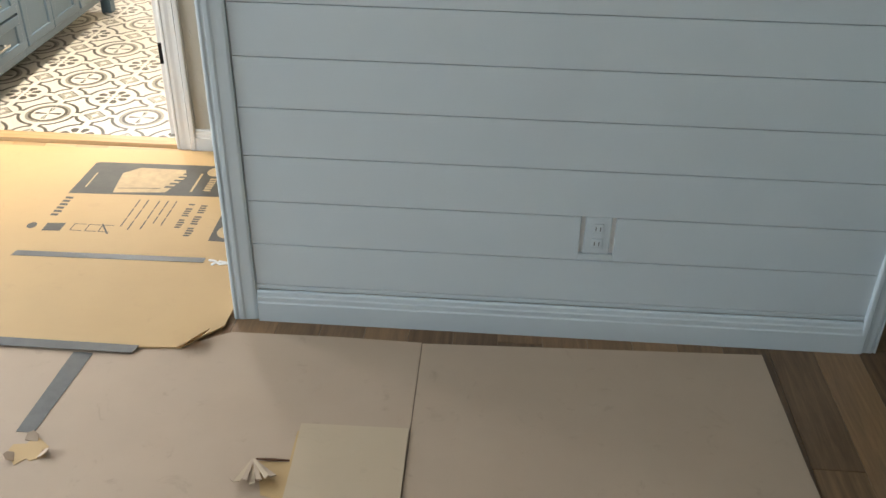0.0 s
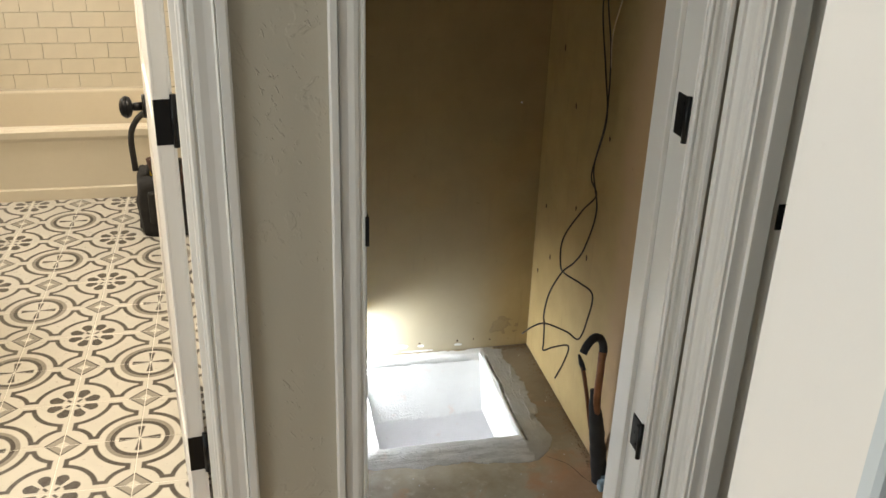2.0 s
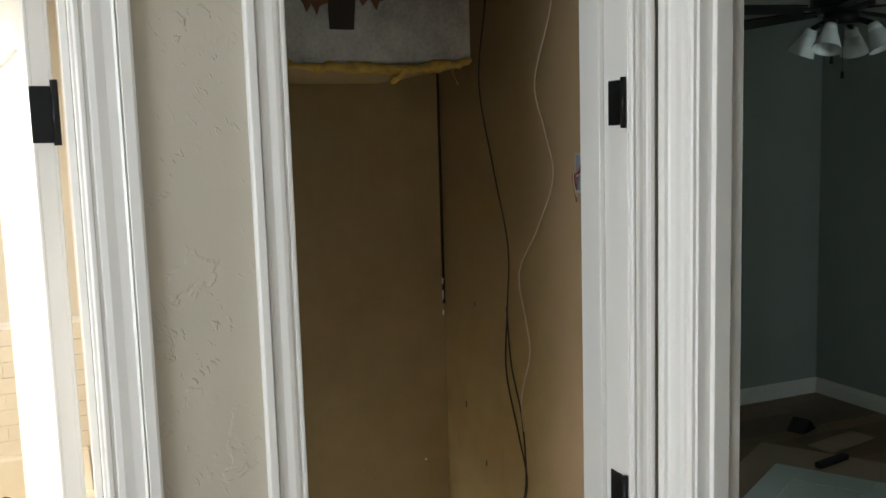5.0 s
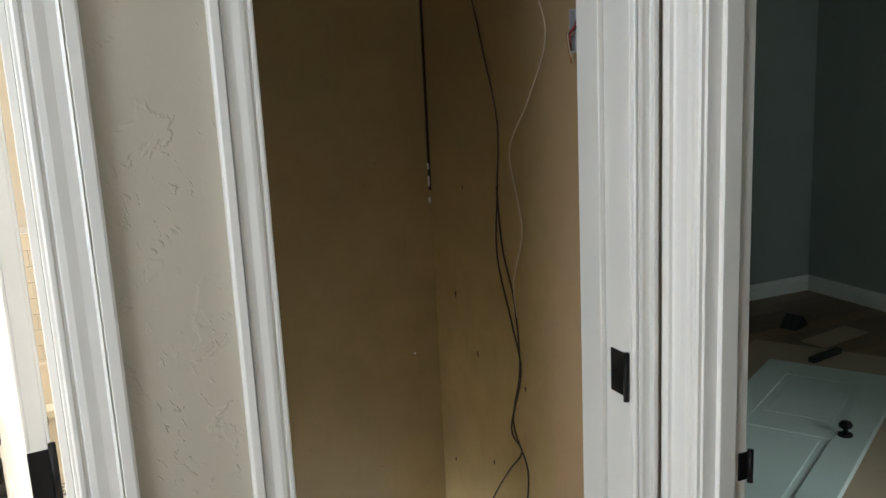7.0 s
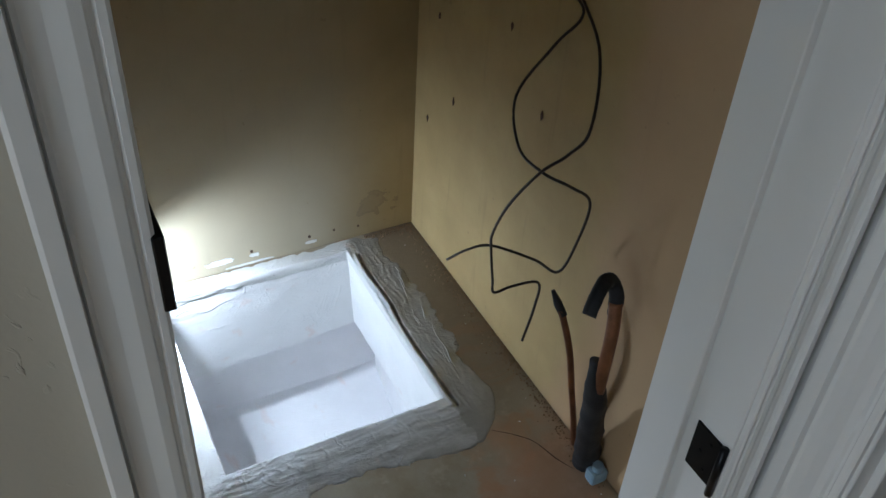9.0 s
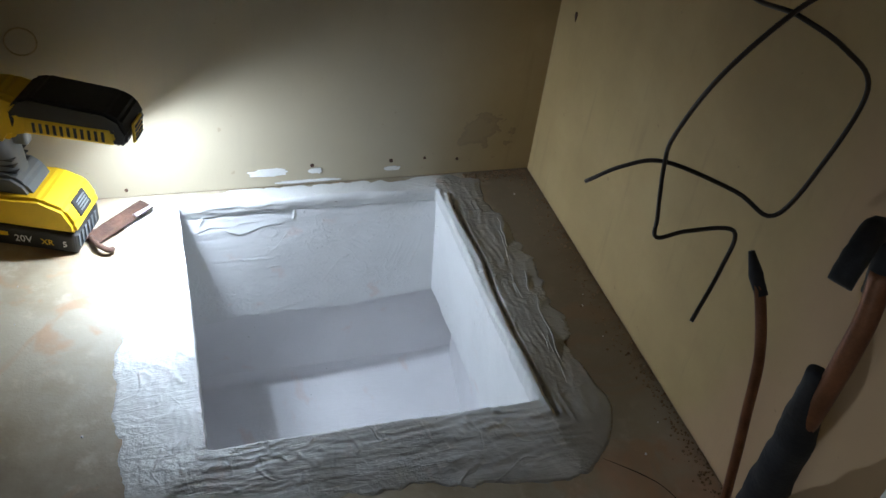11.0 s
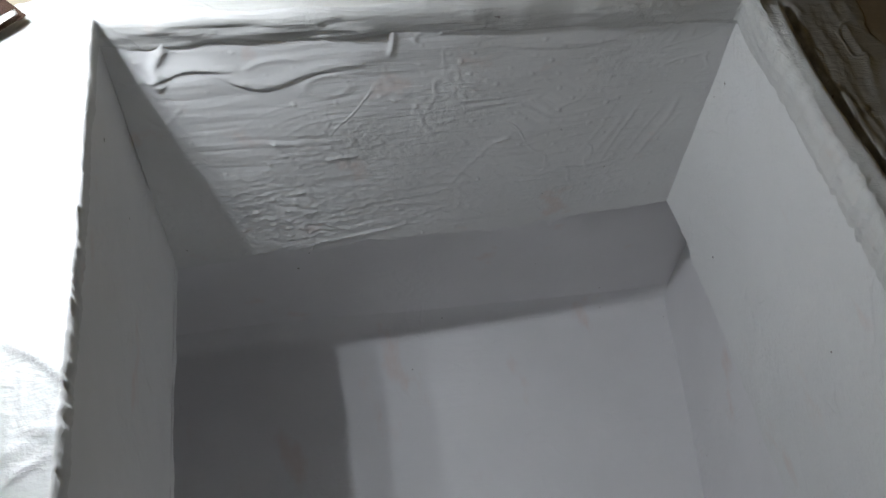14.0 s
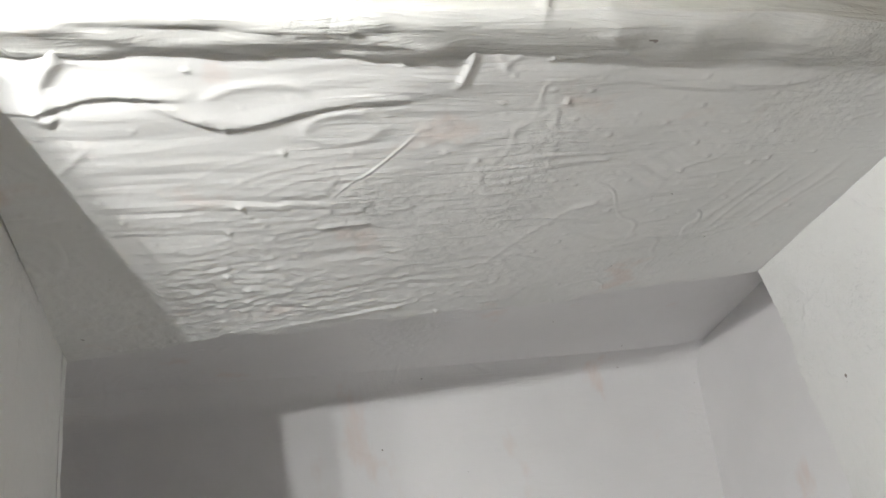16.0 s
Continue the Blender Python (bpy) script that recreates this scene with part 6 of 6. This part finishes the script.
def vanity():
    x1, x0, y0, y1 = -2.04, -2.57, 3.36, 4.875
    t = thing("vanity", ((x0 + x1) / 2, (y0 + y1) / 2, 0), "slate-blue bathroom vanity with drawers, doors and a white top", "vanity")
    bm = bmesh.new()
    box(bm, x0, x1 - 0.02, y0, y1 - 0.002, 0.1, 0.828, 0.002)
    body = part("body", bm, M["blue"], t)
    for y in (y0 + 0.0, y1 - 0.055):
        bm = bmesh.new()
        prism(bm, [(x1 - 0.055, y), (x1, y), (x1, y + 0.055), (x1 - 0.055, y + 0.055)], 0.0, 0.1)
        part("leg", bm, M["blue"], t)
    bm = bmesh.new()
    box(bm, x0, x0 + 0.05, y1 - 0.055, y1, 0, 0.1)
    part("leg", bm, M["blue"], t)
    bm = bmesh.new()
    box(bm, x0 - 0.02, x1 + 0.02, y0 - 0.01, y1 + 0.015, 0.83, 0.86, 0.004, 2)
    part("worktop", bm, M["stone"], t, "white stone top")
    # face frame
    bm = bmesh.new()
    for b in ((y0, y0 + 0.03, 0.1, 0.828), (y1 - 0.045, y1, 0.1, 0.828), (3.855, 3.885, 0.1, 0.828), (4.43, 4.46, 0.1, 0.828)):
        box(bm, x1 - 0.02, x1, *b, 0.001)
    for a, b in ((y0 + 0.03, 3.855), (3.885, 4.43), (4.46, y1 - 0.045)):
        box(bm, x1 - 0.02, x1 - 0.0004, a, b, 0.1, 0.13)
        box(bm, x1 - 0.02, x1 - 0.0004, a, b, 0.8, 0.828)
    part("face_frame", bm, M["blue"], t)

    def front(name, a, b, z0, z1):
        bm = bmesh.new()
        f = 0.04
        box(bm, x1 - 0.018, x1 - 0.004, a + f, b - f, z0 + f, z1 - f)
        p = part(name, bm, M["blue"], t)
        for q in ((a, b, z0, z0 + f), (a, b, z1 - f, z1), (a, a + f, z0 + f, z1 - f), (b - f, b, z0 + f, z1 - f)):
            bm = bmesh.new()
            box(bm, x1 - 0.016, x1 + 0.006, *q, 0.0035, 2)
            part("rail", bm, M["blue"], p)
        return p

    def pull(p, y, z, tall):
        d = 0.055
        bm = bmesh.new()
        if tall:
            box(bm, x1 + 0.028, x1 + 0.038, y - 0.005, y + 0.005, z - d, z + d, 0.002)
            ends = ((y, z - d + 0.012), (y, z + d - 0.012))
        else:
            box(bm, x1 + 0.028, x1 + 0.038, y - d, y + d, z - 0.005, z + 0.005, 0.002)
            ends = ((y - d + 0.012, z), (y + d - 0.012, z))
        for a, b in ends:
            cyl(bm, (x1 - 0.004, a, b), (x1 + 0.03, a, b), 0.005, seg=8)
        part("pull", bm, M["nickel"], p, "brushed nickel bar pull")

    for a, b in ((y0 + 0.034, 3.851), (4.464, y1 - 0.049)):
        for z0, z1 in ((0.134, 0.292), (0.302, 0.46), (0.47, 0.628), (0.638, 0.796)):
            p = front("drawer", a, b, z0, z1)
            pull(p, (a + b) / 2, (z0 + z1) / 2, False)
    front("false_drawer", 3.889, 4.426, 0.638, 0.796)
    p = front("door", 3.889, 4.155, 0.134, 0.628)
    pull(p, 4.135, 0.53, True)
    p = front("door", 4.16, 4.426, 0.134, 0.628)
    pull(p, 4.18, 0.53, True)


vanity()

# tub
tb = thing("bathtub", (-1.85, 6.1, 0), "bone-coloured alcove bathtub with a plain apron", "bathtub")
bm = bmesh.new()
TX0, TX1, TY0, TY1, TZ = -2.597, CL - 0.115, 5.72, 6.42, 0.33
prism(bm, [(0.007, 0.0), (0.007, 0.05), (0.012, 0.058), (0.012, TZ - 0.06), (-0.004, TZ - 0.04), (-0.004, TZ - 0.012), (0.006, TZ), (0.05, TZ), (0.07, 0.0)], TX0, TX1,
      Matrix(((0, 0, 1, 0), (1, 0, 0, TY0), (0, 1, 0, 0), (0, 0, 0, 1))))
part("apron", bm, M["tub"], tb)
bm = bmesh.new()
box(bm, TX0, TX1, TY1 - 0.06, TY1 - 0.001, 0.1, TZ, 0.012, 3)
box(bm, TX0, TX0 + 0.08, TY0 + 0.05, TY1 - 0.06, 0.1, TZ, 0.012, 3)
box(bm, TX1 - 0.08, TX1, TY0 + 0.05, TY1 - 0.06, 0.1, TZ, 0.012, 3)
part("rim", bm, M["tub"], tb)
bm = bmesh.new()
box(bm, TX0 + 0.06, TX1 - 0.06, TY0 + 0.045, TY1 - 0.05, 0.06, 0.09)
part("basin", bm, M["tub"], tb)

# tool bag with tools
bag = thing("tool_bag", (-1.39, 5.34, 0), "black fabric tool bag full of hand tools on the tiles", "tool bag")
bm = bmesh.new()
prism(bm, [(-0.1, -0.1), (0.1, -0.1), (0.12, 0.0), (0.1, 0.1), (-0.1, 0.1), (-0.12, 0.0)], 0.0, 0.24, pose(-1.385, 5.36, 0.001))
bmesh.ops.subdivide_edges(bm, edges=bm.edges[:], cuts=4, use_grid_fill=True)
me = finish("pouch", bm, M["bag"], True)
rumple(me, 0.02, 12)
ob = new("pouch", me)
ob.parent = bag
ob.matrix_parent_inverse = bag.matrix_basis.inverted()
for x in (-1.455, -1.375):
    bm = bmesh.new()
    box(bm, x, x + 0.062, 5.237, 5.264, 0.06, 0.2, 0.012, 2)
    part("pocket", bm, M["bag"], bag)
for k in range(10):
    x, y, h = -1.46 + 0.017 * k, 5.3 + rs.uniform(-0.05, 0.06), rs.uniform(0.28, 0.37)
    bm = bmesh.new()
    cyl(bm, (x, y, 0.2), (x + rs.uniform(-0.03, 0.03), y + rs.uniform(-0.02, 0.02), h), 0.012, 0.014, 10)
    part("tool", bm, M[("rubber", "yellow", "rubber", "iron", "rubber")[k % 5]], bag, ("black", "yellow", "black", "rusty", "black")[k % 5] + " tool handle")
bm = bmesh.new()
tube(bm, [(-1.5, 5.34, 0.26), (-1.5, 5.34, 0.42), (-1.44, 5.34, 0.5), (-1.39, 5.34, 0.47)], 0.012, 8, 6)
part("strap", bm, M["bag"], bag, "black carry strap", True)

# threshold at the bathroom, oak
bm = bmesh.new()
prism(bm, [(3.196, 0.0), (3.2, 0.012), (3.222, 0.017), (3.25, 0.017), (3.256, 0.006), (3.256, -0.01), (3.196, -0.01)], BX0 + 0.001, BX1 - 0.001,
      Matrix(((0, 0, 1, 0), (1, 0, 0, 0), (0, 1, 0, 0), (0, 0, 0, 1))))
solid("threshold", bm, M["oak_light"], "light oak threshold strip at the bathroom doorway", "structure", "structure")

# ---------------------------------------------------------------- repeated pieces: boards, tiles
boards = tagged(new("floor_boards"), "brown wood plank flooring", "flooring", "", "structure")


def shared_box(name, sx, sy, sz, bev, mat):
    bm = bmesh.new()
    box(bm, 0, sx, 0, sy, -sz, 0, bev)
    return finish(name, bm, mat)


def lay(me, name, parent, x, y, z, rz=0):
    ob = new(name, me)
    ob.parent = parent
    ob.matrix_basis = pose(x, y, z, 0, 0, rz)
    return ob


PW = 0.125
full = [shared_box("plank", PW - 0.0012, L - 0.0015, 0.012, 0.0008, M["oak"]) for L in (0.6, 0.9, 1.2)]
x = -0.75
while x < 1.85:
    y = 1.05 - rs.uniform(0, 0.8)
    while y < 2.1:
        k = rs.randrange(3)
        L = (0.6, 0.9, 1.2)[k]
        if y + L > PY0:
            L = PY0 + 0.01 - y
            lay(shared_box("plank", PW - 0.0012, L - 0.0015, 0.012, 0.0008, M["oak"]), "plank", boards, x, y, 0)
        else:
            lay(full[k], "plank", boards, x, y, 0)
        y += L
    x += PW
# the strip along the hall's north wall, and the bedroom
x = -1.92
while x < -0.86:
    lay(shared_box("plank", PW - 0.0012, 0.26, 0.012, 0.0008, M["oak_light"]), "plank", boards, x, 2.93, 0)
    x += PW
long_ = [shared_box("plank", L - 0.0015, PW - 0.0012, 0.012, 0.0008, M["oak"]) for L in (0.9, 1.3, 1.7)]
y = 2.4
while y < 6.28:
    x = EX0 - rs.uniform(0, 0.05) if 2.36 < y < 3.0 else EX1
    while x < 3.36:
        k = rs.randrange(3)
        L = (0.9, 1.3, 1.7)[k]
        if x + L > 3.36:
            lay(shared_box("plank", 3.358 - x, PW - 0.0012, 0.012, 0.0008, M["oak"]), "plank", boards, x, y, 0)
        else:
            lay(long_[k], "plank", boards, x, y, 0)
        x += L
    y += PW

tiles = tagged(new("floor_tiles"), "patterned grey and cream cement tiles", "flooring", "", "structure")
bm = bmesh.new()
box(bm, -2.6, CL - 0.112, 3.255, 5.8, -0.012, -0.0015)
part("grout", bm, M["grout"], tiles)
tile_me = shared_box("tile", TILE - 0.0022, TILE - 0.0022, 0.01, 0.0012, M["tile"])
for i in range(-4, 5):
    for j in range(-1, 12):
        x, y = TX + i * TILE, TY + j * TILE
        if x < -2.75 or x > CL - 0.12 or y > 5.8:
            continue
        if y < 3.256:
            lay(shared_box("tile", TILE - 0.0022, y + TILE - 3.258, 0.01, 0.0012, M["tile"]), "tile", tiles, x, 3.257, 0)
        elif x + TILE > CL - 0.112:
            lay(shared_box("tile", CL - 0.113 - x, TILE - 0.0022, 0.01, 0.0012, M["tile"]), "tile", tiles, x, y, 0)
        else:
            lay(tile_me, "tile", tiles, x, y, 0)

surround = tagged(new("tub_surround"), "cream glazed subway tiles above the bathtub", "wall tile", "", "structure")
bm = bmesh.new()
box(bm, -2.6, CL - 0.112, TY1 + 0.002, 6.6, TZ - 0.02, 0.93)
part("grout", bm, M["grout"], surround)
bm = bmesh.new()
box(bm, 0, 0.149, -0.008, 0.0, 0, 0.0735, 0.0012)
sub_me = finish("tile", bm, M["subway"])
for r_ in range(8):
    x = -2.6 - (0.0755 if r_ % 2 else 0)
    while x < CL - 0.12:
        ob = new("tile", sub_me)
        ob.parent = surround
        ob.matrix_basis = pose(x, TY1 + 0.003, TZ - 0.005 + 0.0752 * r_)
        x += 0.151
